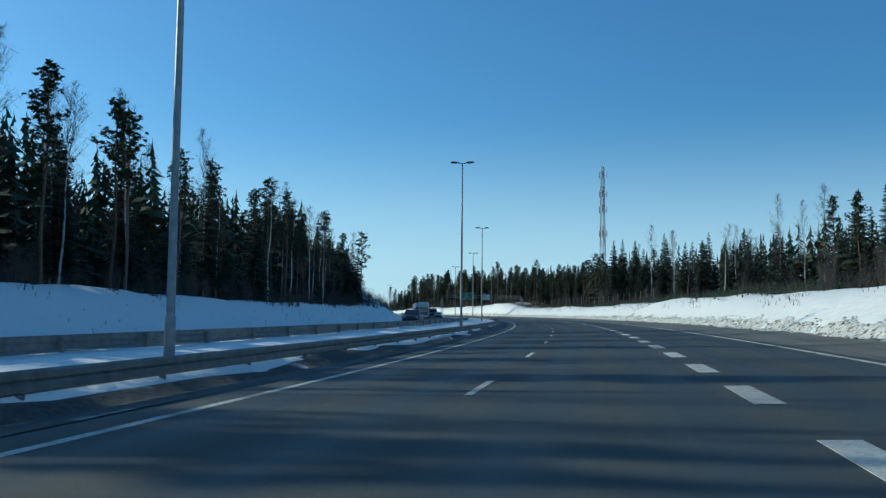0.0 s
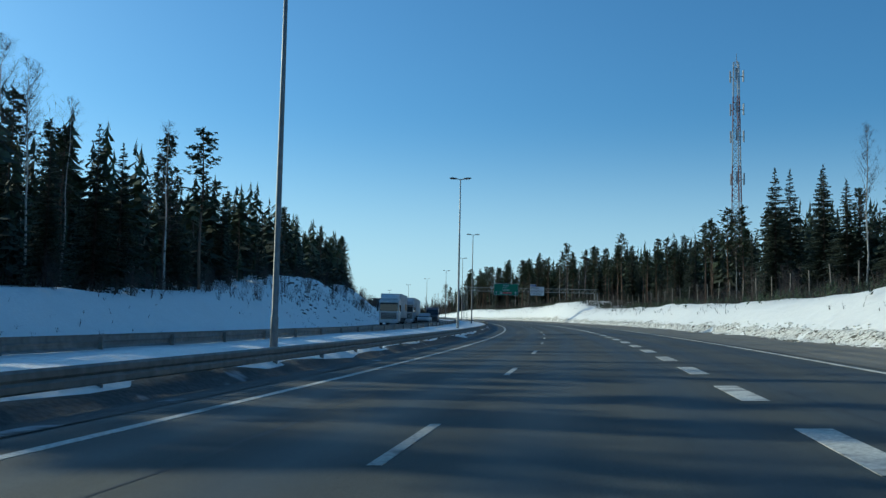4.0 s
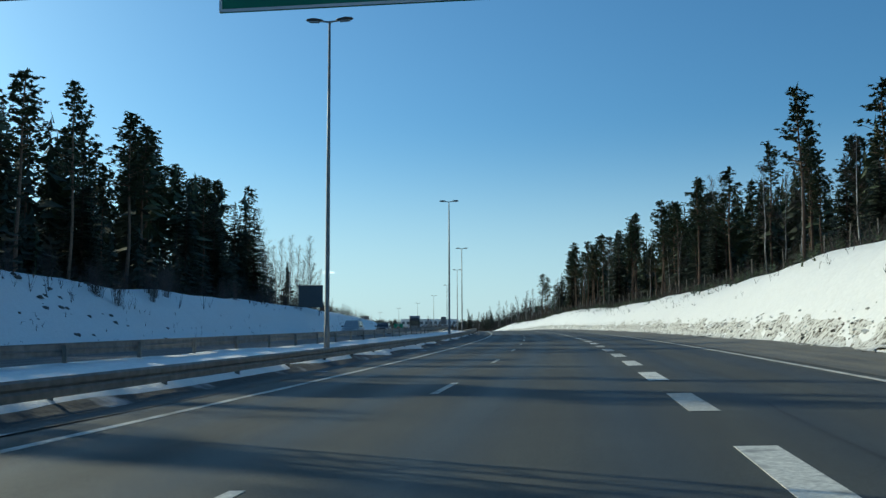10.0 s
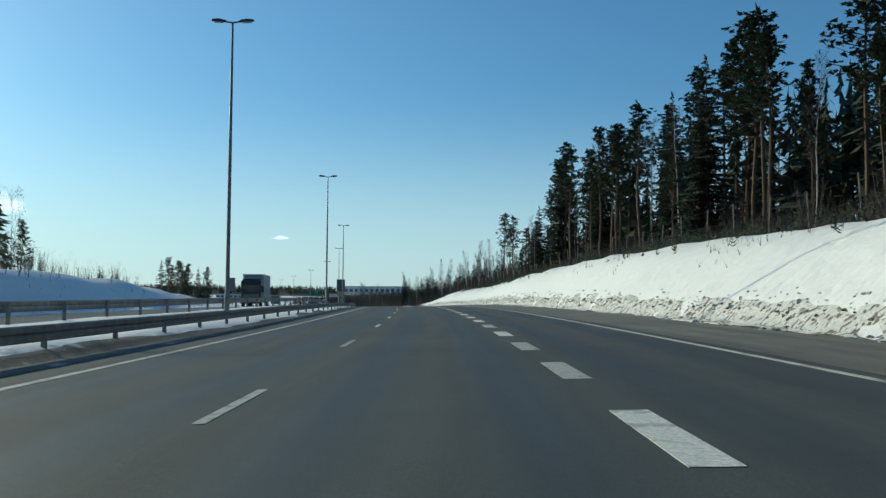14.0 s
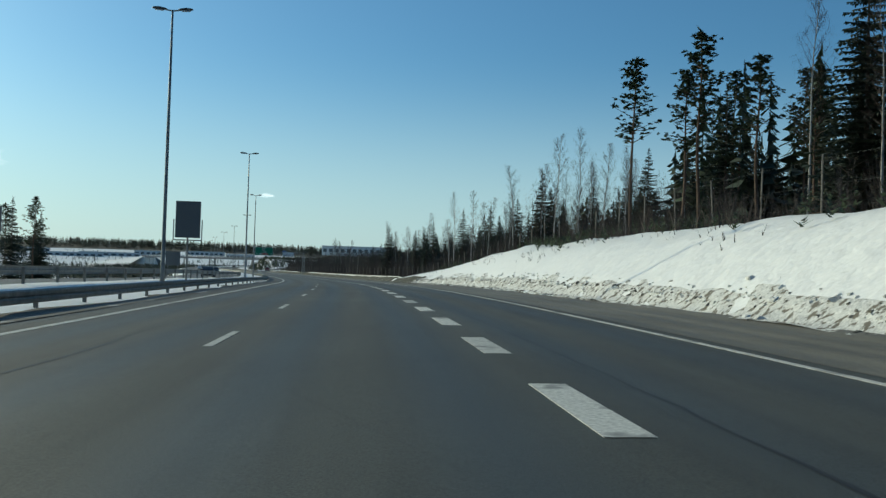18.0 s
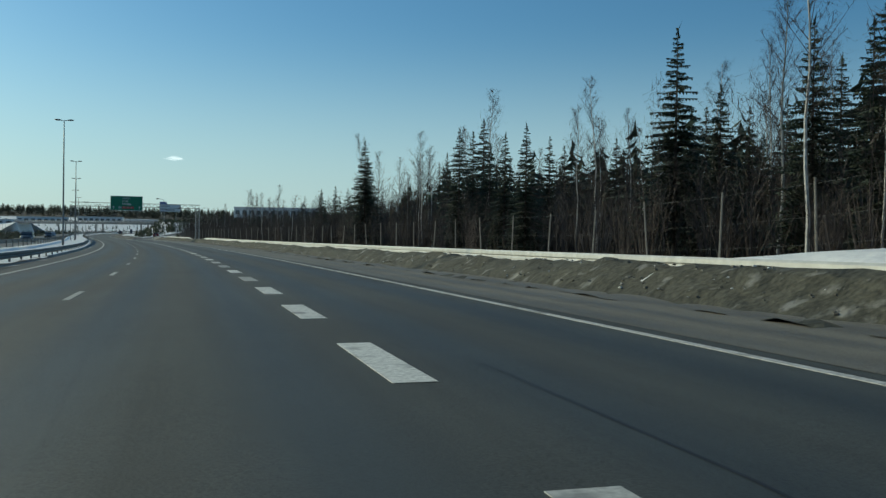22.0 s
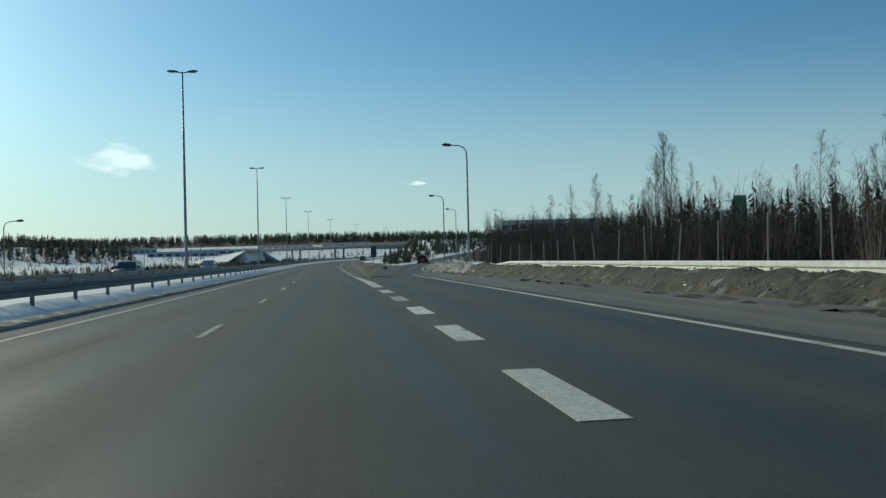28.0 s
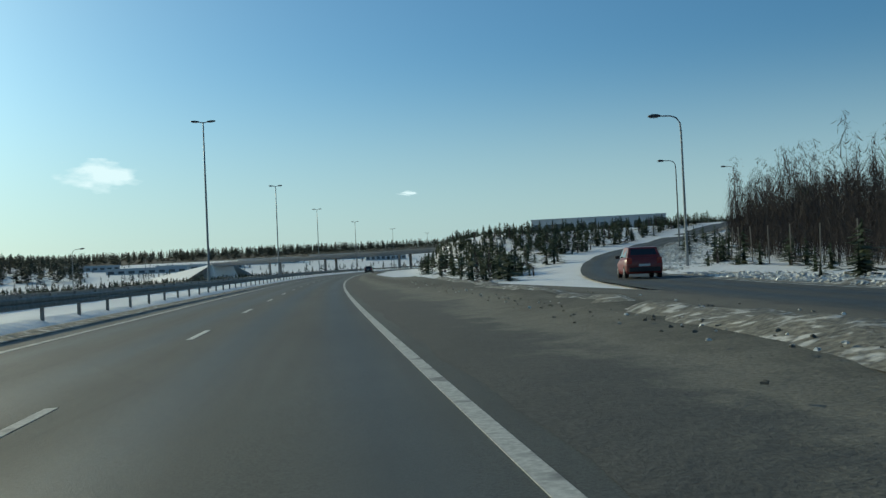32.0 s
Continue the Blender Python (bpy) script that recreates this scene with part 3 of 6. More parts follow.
def spruce(seed, height):
    rnd = random.Random(seed)
    trunk, crown = Shape(), Shape()
    trunk.tube([(0, 0, 0), (0, 0, height * 0.5), (0, 0, height)], [0.17, 0.1, 0.015], 6)
    wide, z = height * rnd.uniform(0.16, 0.21), height * rnd.uniform(0.06, 0.14)
    low = z
    while z < height - 0.15:
        u = (z - low) / (height - low)
        n = max(4, int(7 * (1 - u) + 4))
        turn = rnd.uniform(0, 6.28)
        for i in range(n):
            reach = (wide * (1 - u) ** 0.9 + 0.12) * rnd.uniform(0.65, 1.2)
            a = turn + 6.28 * i / n + rnd.uniform(-0.3, 0.3)
            out = Vector((math.cos(a), math.sin(a), 0))
            side = Vector((-math.sin(a), math.cos(a), 0))
            drop = reach * rnd.uniform(0.1, 0.35) * (1 - u * 1.4)
            p0 = Vector((0, 0, z + rnd.uniform(-0.018, 0.018) * height))
            for k in range(6):
                f = (k + 0.7) / 6
                p = p0 + out * reach * f - Vector((0, 0, drop * f * f))
                w = reach * 0.4 * (1.1 - f) + 0.1
                hang = Vector((0, 0, -rnd.uniform(0.2, 0.5) * height * 0.035))
                for sgn in (-1, 1):
                    tip = p + side * sgn * w * rnd.uniform(0.7, 1.3) + hang * 0.7 + out * reach * 0.14
                    crown.poly(p - out * 0.05 * reach, p + out * reach * 0.1, tip)
                crown.poly(p - out * 0.06 * reach, p + out * 0.14 * reach, p + hang + side * rnd.uniform(-0.12, 0.12) + out * reach * 0.06)
        z += height * 0.018 * rnd.uniform(0.7, 1.3)
    crown_tuft(crown, Vector((0, 0, height - 0.1)), 0.25, 5, rnd, 2.5)
    return trunk.mesh("trunk"), crown.mesh("crown")


def birch(seed, height):
    rnd = random.Random(seed)
    trunk, crown = Shape(), Shape()
    bend = Vector((rnd.uniform(-0.8, 0.8), rnd.uniform(-0.8, 0.8), 0))
    axis = lambda z: bend * (z / height) ** 2 + Vector((0.08 * math.sin(z + seed), 0.08 * math.cos(z * 0.7), z))
    zs = [height * i / 8 for i in range(9)]
    trunk.tube([axis(z) for z in zs], [0.095 * (1 - z / height) + 0.01 for z in zs], 6)
    z = height * rnd.uniform(0.28, 0.4)
    low = z
    while z < height * 0.98:
        u = (z - low) / (height - low)
        a, reach = rnd.uniform(0, 6.28), height * 0.2 * (1 - u) ** 0.6 * min(1.0, 0.6 + u) * rnd.uniform(0.6, 1.2) + 0.3
        out = Vector((math.cos(a), math.sin(a), rnd.uniform(0.6, 1.3) + u)).normalized()
        tip = axis(z) + out * reach
        crown.tube([axis(z), axis(z).lerp(tip, 0.5) - Vector((0, 0, 0.04)), tip], [0.02 * (1 - u) + 0.01, 0.011, 0.004], 3, False)
        for k in range(17):
            p = axis(z).lerp(tip, rnd.uniform(0.2, 1))
            b = rnd.uniform(0, 6.28)
            q = p + Vector((math.cos(b), math.sin(b), rnd.uniform(-0.1, 1.2))).normalized() * rnd.uniform(0.4, 1.0) * (reach * 0.35 + 0.2)
            w = Vector((-math.sin(b), math.cos(b), 0)) * 0.011
            crown.poly(p - w, p + w, q)
            for _ in range(4):
                p2 = p.lerp(q, rnd.uniform(0.3, 1.0))
                q2 = p2 + Vector((rnd.gauss(0, 0.26), rnd.gauss(0, 0.26), rnd.uniform(-0.35, 0.25)))
                crown.poly(p2 - w * 0.6, p2 + w * 0.6, q2)
        z += height * 0.018
    return trunk.mesh("trunk"), crown.mesh("crown")


def shrub(seed):
    rnd = random.Random(seed)
    crown = Shape()
    for _ in range(26):
        a, r, h = rnd.uniform(0, 6.28), rnd.uniform(0.1, 0.9), rnd.uniform(1.2, 3.4)
        p, q = Vector((math.cos(a) * r * 0.4, math.sin(a) * r * 0.4, -0.1)), Vector((math.cos(a) * r, math.sin(a) * r, h))
        crown.tube([p, q], [0.015, 0.005], 3, False)
        for _ in range(12):
            m = p.lerp(q, rnd.uniform(0.3, 1))
            w = Vector((rnd.gauss(0, 1), rnd.gauss(0, 1), 0)).normalized() * 0.01
            crown.poly(m - w, m + w, m + Vector((rnd.gauss(0, 0.25), rnd.gauss(0, 0.25), rnd.uniform(0.1, 0.6))))
    return crown.mesh("stems")


def with_mat(pair, a, b):
    pair[0].materials.append(a)
    pair[1].materials.append(b)
    return pair


PINES = [with_mat(pine(10 + i, 18), BARK, NEEDLE) for i in range(6)]
SPRUCES = [with_mat(spruce(30 + i, 15), BARK_SPRUCE, NEEDLE_SPRUCE) for i in range(5)]
BIRCHES = [with_mat(birch(50 + i, 15), BIRCH, TWIG) for i in range(5)]
SHRUBS = [shrub(70 + i) for i in range(4)]
for me in SHRUBS:
    me.materials.append(TWIG)
KINDS = {
    "pine": (PINES, 18.0, "tall Scots pine with bare reddish trunk and dark green crown", "pines at the forest edge"),
    "spruce": (SPRUCES, 15.0, "dark green pointed spruce with drooping branches", "spruces at the forest edge"),
    "birch": (BIRCHES, 15.0, "leafless birch with pale trunk and fine brown twigs", "birches at the forest edge"),
}
TREE_RND = random.Random(4)


def tree(kind, s, d, height, label=""):
    meshes, tall, text, group = KINDS[kind]
    pair = TREE_RND.choice(meshes)
    k = height / tall
    w = k * TREE_RND.uniform(0.9, 1.15)
    t = thing(kind + "_tree", label or text, "tree", spot(s, d, land(s, d) - 0.1, TREE_RND.uniform(0, 360)) @ Matrix.Diagonal((w, w, k, 1)), group)
    part("trunk", pair[0], None, t)
    part("crown", pair[1], None, t)
    return t


# ---- forests ----
def simple_tree(sh, p, h, kind, rnd, plump=1.0, far=True):
    """A distant tree of a few dozen blades."""
    if kind == "birch":
        for _ in range(120):
            a, z = rnd.uniform(0, 6.28), rnd.uniform(0.15, 0.95) * h
            r = h * 0.19 * rnd.uniform(0.2, 1.15) * (1.15 - z / h)
            q = p + Vector((math.cos(a) * r, math.sin(a) * r, min(h * 1.02, z + r * rnd.uniform(0.3, 1.8))))
            w = Vector((-math.sin(a), math.cos(a), 0)) * min(0.03, rnd.uniform(0.006, 0.016) * plump)
            b = p + Vector((rnd.gauss(0, 0.035) * h, rnd.gauss(0, 0.035) * h, z))
            sh.poly(b - w, b + w, q)
        t = min(0.05, 0.0035 * h)
        sh.poly(p + Vector((-t, 0, -0.3)), p + Vector((t, 0, -0.3)), p + Vector((0, 0, h)))
        sh.poly(p + Vector((0, -t, -0.3)), p + Vector((0, t, -0.3)), p + Vector((0, 0, h)))
        return
    low, wide = (0.05, 0.15 * plump) if kind == "spruce" else (0.42, 0.11 * plump)
    n = 34 if far else 64
    for i in range(n):
        u = (i / n) ** 0.9
        z = h * (low + (1 - low) * u)
        r = h * wide * ((1 - u) ** 0.8 * rnd.uniform(0.55, 1.25) + 0.03)
        a = rnd.uniform(0, 6.28)
        o, w = Vector((math.cos(a), math.sin(a), 0)), Vector((-math.sin(a), math.cos(a), 0))
        b = p + Vector((0, 0, z))
        k = 0.45 if far else 0.3
        sh.poly(b - o * r * 0.4 + Vector((0, 0, h * 0.05)), b + o * r + w * r * k - Vector((0, 0, h * 0.02)), b + o * r * 0.9 - w * r * k - Vector((0, 0, h * 0.025)))
    sh.poly(p + Vector((-0.13, 0, -0.3)), p + Vector((0.13, 0, -0.3)), p + Vector((0, 0, h)))
    sh.poly(p + Vector((0, -0.13, -0.3)), p + Vector((0, 0.13, -0.3)), p + Vector((0, 0, h)))


def woods(name, label, place, n, mix, seed, plump=1.0):
    """One mesh of far trees for each bark or needle; place(rnd) gives s, d, height or None."""
    rnd = random.Random(seed)
    shapes = {"spruce": Shape(), "pine": Shape(), "birch": Shape()}
    for _ in range(n):
        q = place(rnd)
        if q:
            s, d, h = q
            kind = rnd.choices(("spruce", "pine", "birch"), mix)[0]
            simple_tree(shapes[kind], at(s, d, land(s, d) - 0.2), h, kind, rnd, plump)
    for kind, sh in shapes.items():
        if sh.v:
            tagged(part(name, sh, {"spruce": NEEDLE_SPRUCE, "pine": NEEDLE, "birch": TWIG}[kind]), label, "woods", kind="stuff")


def edge_trees(s0, s1, gap, d0, d1, mix, tall, seed):
    """Single trees along the forest's edge."""
    rnd = random.Random(seed)
    s = s0
    while s < s1:
        kind = rnd.choices(("spruce", "pine", "birch"), mix)[0]
        h = rnd.uniform(*tall) * {"spruce": 0.85, "pine": 1.0, "birch": 0.95}[kind] * rnd.choice((0.8, 1, 1, 1.1))
        tree(kind, s, rnd.uniform(d0, d1), h)
        s += gap * rnd.uniform(0.5, 1.5)


def thicket(name, label, place, n, seed, blades=22, plump=1.0):
    """Leafless saplings and brushwood, too many to count: bent stems that fork into fine twigs."""
    rnd = random.Random(seed)
    sh = Shape()
    for _ in range(n):
        q = place(rnd)
        if not q:
            continue
        s, d, h = q
        p = at(s, d, land(s, d) - 0.1)
        for k in range(max(2, blades // 7)):
            a, r = rnd.uniform(0, 6.28), h * rnd.uniform(0.05, 0.22)
            top = p + Vector((math.cos(a) * r, math.sin(a) * r, h * rnd.uniform(0.6, 1.0)))
            foot = p + Vector((rnd.gauss(0, 0.3), rnd.gauss(0, 0.3), 0))
            bend = foot.lerp(top, 0.5) + Vector((rnd.gauss(0, 0.04) * h, rnd.gauss(0, 0.04) * h, 0))
            w = Vector((-math.sin(a), math.cos(a), 0)) * rnd.uniform(0.005, 0.009) * min(2.8, plump)
            sh.poly(foot - w, foot + w, bend + w * 0.7, bend - w * 0.7)
            sh.poly(bend - w * 0.7, bend + w * 0.7, top)
            for _ in range(8):
                f = rnd.uniform(0.2, 1.0)
                b = foot.lerp(bend, f * 2) if f < 0.5 else bend.lerp(top, f * 2 - 1)
                c = rnd.uniform(0, 6.28)
                e = h * rnd.uniform(0.08, 0.22)
                t = b + Vector((math.cos(c) * e * 0.7, math.sin(c) * e * 0.7, e * rnd.uniform(0.2, 1.1)))
                v = Vector((-math.sin(c), math.cos(c), 0)) * rnd.uniform(0.0035, 0.007) * plump ** 0.6
                sh.poly(b - v, b + v, t)
                g = b.lerp(t, 0.5)
                sh.poly(g - v * 0.7, g + v * 0.7, g + Vector((rnd.gauss(0, 0.5) * e, rnd.gauss(0, 0.5) * e, e * rnd.uniform(0.1, 0.7))))
    return tagged(part(name, sh, TWIG), label, "brushwood", kind="stuff")


def right_edge(s):
    """Where the wood begins on the right: set back at first, then close to the fence."""
    return float(np.interp(s, [0, 120, 215, 250, 330], [52, 46, 30, 23, 21]))


# right side: mixed wood set back from the road, then pines, then young birch wood on low ground
FLOOR = mat("forest_litter", (0.06, 0.05, 0.038), 0.95, spread=0.4, fine=5, coarse=0.5, bump=0.6, other=(0.11, 0.095, 0.07), mix=0.5)
sheet("forest_floor", 600, 930, 3, [18.6, 20, 23, 27, 32, 40, 50, 65, 90], lambda s, d: land(s, d) + 0.06 - (0.25 if d < 18.7 else 0), FLOOR, label="brown litter and heather under the birch wood", category="forest floor", shift=lambda s: 0.8 * noise.noise(Vector((s * 0.1, 4, 4))))
PATCHY = mat("patchy_forest_floor", (0.07, 0.06, 0.045), 0.95, spread=0.4, fine=4, coarse=0.8, bump=0.6, other=(0.6, 0.6, 0.6), mix=0.62, soft=0.05)
sheet("forest_floor", 20, 590, 3, [0, 1.5, 4, 8, 14, 22, 40], lambda s, d: land(s, right_edge(s) - 2.5 + d) + 0.07 - (0.3 if d < 0.1 else 0), PATCHY, label="dark heather with snow patches under the pines", category="forest floor", shift=lambda s: right_edge(s) - 2.5 + 0.9 * noise.noise(Vector((s * 0.12, 4, 4))))
rr = random.Random(1)
for s0, s1, gap, mixes, tall in ((20, 235, 2.4, (5, 2, 4), (13, 17)), (235, 345, 1.7, (4, 6, 1.5), (9.5, 13.5)), (345, 430, 1.7, (2, 8, 1.2), (12, 16)), (430, 520, 1.8, (1.2, 8, 1), (14, 18)), (520, 545, 1.5, (1.2, 8, 1), (16, 19.5)), (545, 562, 1.8, (1.5, 6, 1), (13, 16.5)), (562, 585, 2.6, (1.5, 6, 2), (9.5, 12.5))):
    s = s0
    while s < s1:
        kind = rr.choices(("spruce", "pine", "birch"), mixes)[0]
        tree(kind, s, right_edge(s) + abs(rr.gauss(0, 5)), rr.uniform(*tall) * {"spruce": 0.9, "pine": 1.0, "birch": 1.0}[kind] * rr.choice((0.75, 1, 1, 1.1)))
        s += gap * rr.uniform(0.5, 1.5)
edge_trees(592, 700, 1.7, 20, 38, (2.6, 0, 7), (9.5, 13), 4)
for s, d, h in ((590, 29, 11), (595, 33, 12), (600, 31, 10.5), (607, 30, 11), (618, 28, 9.5), (583, 27, 12)):
    tree("spruce", s, d, h)
edge_trees(700, 765, 1.7, 22, 42, (2.2, 0, 6), (10, 13), 5)
edge_trees(765, 815, 2.4, 22, 42, (2.2, 0, 6), (7.5, 10.5), 55)
edge_trees(592, 790, 3.0, 28, 46, (1, 0, 0), (8.5, 12), 51)
edge_trees(800, 895, 3.0, 24, 44, (0.4, 0, 8), (6.5, 9.5), 16)
for s, d, h in ((902, 36, 14), (905, 37.5, 14.5), (908, 39, 13.5), (912, 38.5, 13), (918, 41, 13), (915, 44, 12)):
    tree("birch", s, d, h)
edge_trees(890, 945, 3.0, 27, 46, (0, 0, 1), (7, 10), 61)
woods("mixed_woods", "dense dark winter woods behind the snow bank", lambda r: (lambda s: (s, right_edge(s) + 4 + abs(r.gauss(0, 18)), r.uniform(0.65, 1.0) * float(np.interp(s, [0, 235, 345, 430, 590], [15, 14, 13, 16.5, 13]))))(r.uniform(20, 588)), 1700, (5, 5, 1.5), 6, 1.15)
woods("young_spruces", "young dark spruces filling the wood's shade", lambda r: (lambda s: (s, right_edge(s) + 5 + abs(r.gauss(0, 10)), r.uniform(2.5, 6.5)))(r.uniform(20, 588)), 700, (8, 1, 1), 26, 1.3)
woods("young_birch_woods", "dense leafless young birch wood with a few spruces", lambda r: (lambda s: (s, r.uniform(20, 75), r.uniform(0.45, 1.0) * float(np.interp(s, [590, 700, 800, 930], [12, 9.5, 7, 5.5]))))(r.uniform(590, 925)), 1500, (0, 0, 1), 7, 1.3)
woods("young_birch_woods", "dense leafless birch wood set back from the verge", lambda r: (lambda s: (s, r.uniform(32, 85), r.uniform(0.6, 1.0) * float(np.interp(s, [590, 700, 800, 930], [12.5, 12.5, 10, 8]))))(r.uniform(588, 935)), 1000, (0.6, 0, 9), 37, 2.6)
thicket("brushwood", "dense brown leafless brushwood between the birches", lambda r: (lambda s: (s, r.uniform(18.5, 46), r.uniform(0.5, 1.0) * float(np.interp(s, [588, 700, 800, 940], [6.0, 6.0, 5.6, 5.4]))))(r.uniform(590, 942)), 4200, 27, 27, 1.8)
thicket("brushwood", "dense brown brushwood deep in the birch wood", lambda r: (lambda s: (s, r.uniform(27, 70), r.uniform(0.6, 1.0) * float(np.interp(s, [588, 700, 800, 940], [9.0, 9.0, 7.0, 5.5]))))(r.uniform(588, 945)), 4200, 38, 27, 2.6)
woods("mixed_woods", "dense dark leafless wood with spruces behind the verge", lambda r: (lambda s: (s, r.uniform(34, 90), r.uniform(0.7, 1.0) * float(np.interp(s, [590, 700, 770, 800], [12.5, 12, 10.5, 8.5]))))(r.uniform(586, 800)), 1100, (3, 0.5, 6), 43, 2.4)
woods("young_spruces", "young dark spruces deep in the birch wood", lambda r: (r.uniform(588, 925), r.uniform(33, 85), r.uniform(3.5, 7.5)), 1900, (8, 1, 1), 31, 1.4)
thicket("brushwood", "low brown brushwood along the wood's edge", lambda r: (lambda s: (s, right_edge(s) - 3.5 + abs(r.gauss(0, 4)), r.uniform(0.8, 2.6)))(r.uniform(20, 590)), 2200, 28, 16)
thicket("brushwood", "low dark brushwood on the crest of the snow bank", lambda r: (lambda s, d: (s, d, r.uniform(0.4, 1.5)) if noise.noise(Vector((s * 0.06, d * 0.2, 21))) > -0.1 else None)(r.uniform(230, 590), r.uniform(13.4, 20)), 2400, 128, 16)
thicket("brushwood", "low brown brushwood along the shaded bank", lambda r: (lambda s: (s, float(np.interp(s, [190, 245, 330, 375], [-29.5, -34, -34, -29.5])) - abs(r.gauss(0, 4)), r.uniform(0.6, 2.4)))(r.uniform(-10, 500)), 2000, 129, 16)
# left side
edge_trees(-10, 205, 2.2, -48, -32, (4, 6, 2.0), (11.5, 15), 8)
edge_trees(-10, 190, 5.0, -47, -34, (0, 0, 1), (14.5, 18), 18)
edge_trees(200, 345, 1.8, -54, -38, (4, 8, 2), (9, 11.5), 9)
edge_trees(345, 395, 1.8, -50, -36, (3, 8, 1), (14, 17.5), 10)
edge_trees(390, 416, 0.9, -50, -38, (3, 8, 0), (14.5, 17), 110)
edge_trees(415, 482, 1.4, -56, -37, (0.3, 0, 9), (11.5, 15), 11)
for s, d, h in ((417.8, -39.5, 14), (412, -37, 13), (424, -44, 11)):
    tree("spruce", s, d, h)
edge_trees(535, 580, 5, -75, -58, (3, 5, 0), (11, 15), 17)
edge_trees(628, 690, 4.2, -52, -43, (3, 6, 0), (12, 15), 117)
woods("mixed_woods", "dense dark winter woods above the shaded bank", lambda r: (lambda s: (s, r.uniform(-95, -38), r.uniform(11, 16.5) * float(np.interp(s, [190, 225, 255, 300, 350], [1, 0.78, 0.8, 0.92, 1]))))(r.uniform(-60, 416)), 2100, (5, 5, 2), 12, 1.3)
woods("young_spruces", "young dark spruces under the tall trees", lambda r: (r.uniform(-20, 414), -36 - abs(r.gauss(0, 9)), r.uniform(2.5, 7.5)), 1100, (8, 1, 1), 29, 1.4)
woods("birch_woods", "pale brown leafless birch wood behind the direction board", lambda r: (r.uniform(412, 520), r.uniform(-95, -42), r.uniform(8, 13)), 420, (0.3, 0, 9), 30, 1.8)
woods("low_thicket", "low bushes and saplings beyond the bank", lambda r: (r.uniform(455, 720), r.uniform(-120, -42), r.uniform(1.5, 5)), 600, (3, 1, 5), 13, 1.4)
woods("valley_saplings", "scattered bushy pine saplings in the snowy valley", lambda r: (lambda s, d: (s, d, r.uniform(1.6, 4.2)) if noise.noise(Vector((s * 0.02, d * 0.05, 6))) > -0.12 else None)(r.uniform(760, 1400), -27 - abs(r.gauss(0, 70))), 2600, (7, 1, 2), 14, 2.4)
woods("valley_saplings", "dense row of bushy pine saplings below the carriageway", lambda r: (r.uniform(830, 1300), -30 - abs(r.gauss(0, 30)), r.uniform(1.6, 4.2)), 1400, (8, 0.5, 1.5), 32, 2.6)
# forest ridge along the horizon
ridge_rnd = random.Random(5)
ridge, mid = Shape(), Shape()
for i in range(6200):
    a, r = radians(ridge_rnd.uniform(-50, 75)), ridge_rnd.uniform(1040, 1480)
    p = HILL_C + Vector((-math.sin(a) * r, math.cos(a) * r, hill(r, a) - HILL_C.z - 1))
    simple_tree(ridge, p, ridge_rnd.uniform(9, 13), "spruce", ridge_rnd, 2.3)
for i in range(4200):
    a, r = radians(ridge_rnd.uniform(-60, 80)), ridge_rnd.uniform(345, 1050)
    if noise.noise(Vector((a * 9, r * 0.012, 2))) > -0.12:
        p = HILL_C + Vector((-math.sin(a) * r, math.cos(a) * r, hill(r, a) - HILL_C.z - 0.4))
        simple_tree(mid, p, ridge_rnd.uniform(1.5, 4.5), "spruce", ridge_rnd, 2.8)
for i in range(1100):
    a, r = radians(ridge_rnd.uniform(50.5, 74)), ridge_rnd.uniform(600, 960)
    p = HILL_C + Vector((-math.sin(a) * r, math.cos(a) * r, hill(r, a) - HILL_C.z - 1))
    simple_tree(ridge, p, ridge_rnd.uniform(8, 12.5), ridge_rnd.choice(("spruce", "pine")), ridge_rnd, 2.4)
tagged(part("ridge_forest", ridge, NEEDLE_SPRUCE), "long dark conifer ridge along the horizon", "woods", kind="stuff")
tagged(part("hillside_copses", mid, NEEDLE_SPRUCE), "scattered dark copses on the snowy hillside", "woods", kind="stuff")
for s, d, h in ((232, 27, 14.5), (224, 25, 15.5), (216, 30, 13), (190, 44, 15), (205, 40, 14), (677, 25.5, 12.4), (668, 27, 11)):
    tree("spruce", s, d, h)
pine_lone = tree("pine", 592, 23, 15.8, "lone tall pine with high small crown above the birch wood")


# ---- wildlife fence ----
fence = thing("wildlife_fence", "tall wire wildlife fence on grey wooden posts above the snow bank", "fence")
fpost = Shape().tube([(0, 0, -0.4), (0, 0, 2.3)], [0.045, 0.038], 6).mesh("fence_post")
fpost.materials.append(WOOD)
wires = Shape()
fs = np.arange(150, 795, 5.0)
tops = []
for i, s in enumerate(fs):
    d = 17 + 0.5 * math.sin(s * 0.02)
    z = land(s, d)
    o = new("fence_post", fpost)
    o.parent = fence
    o.matrix_world = spot(s, d, z) @ pose(0, 0, 0, random.uniform(-4, 4), random.uniform(-4, 4))
    tops.append((s, d, z))
for (s0, d0, z0), (s1, d1, z1) in zip(tops, tops[1:]):
    for k in (0.4, 1.2, 2.15):
        wires.tube([at(s0, d0, z0 + k), at(s1, d1, z1 + k)], [0.0025, 0.0025], 3, False)
part("wire", wires, DARK, fence)


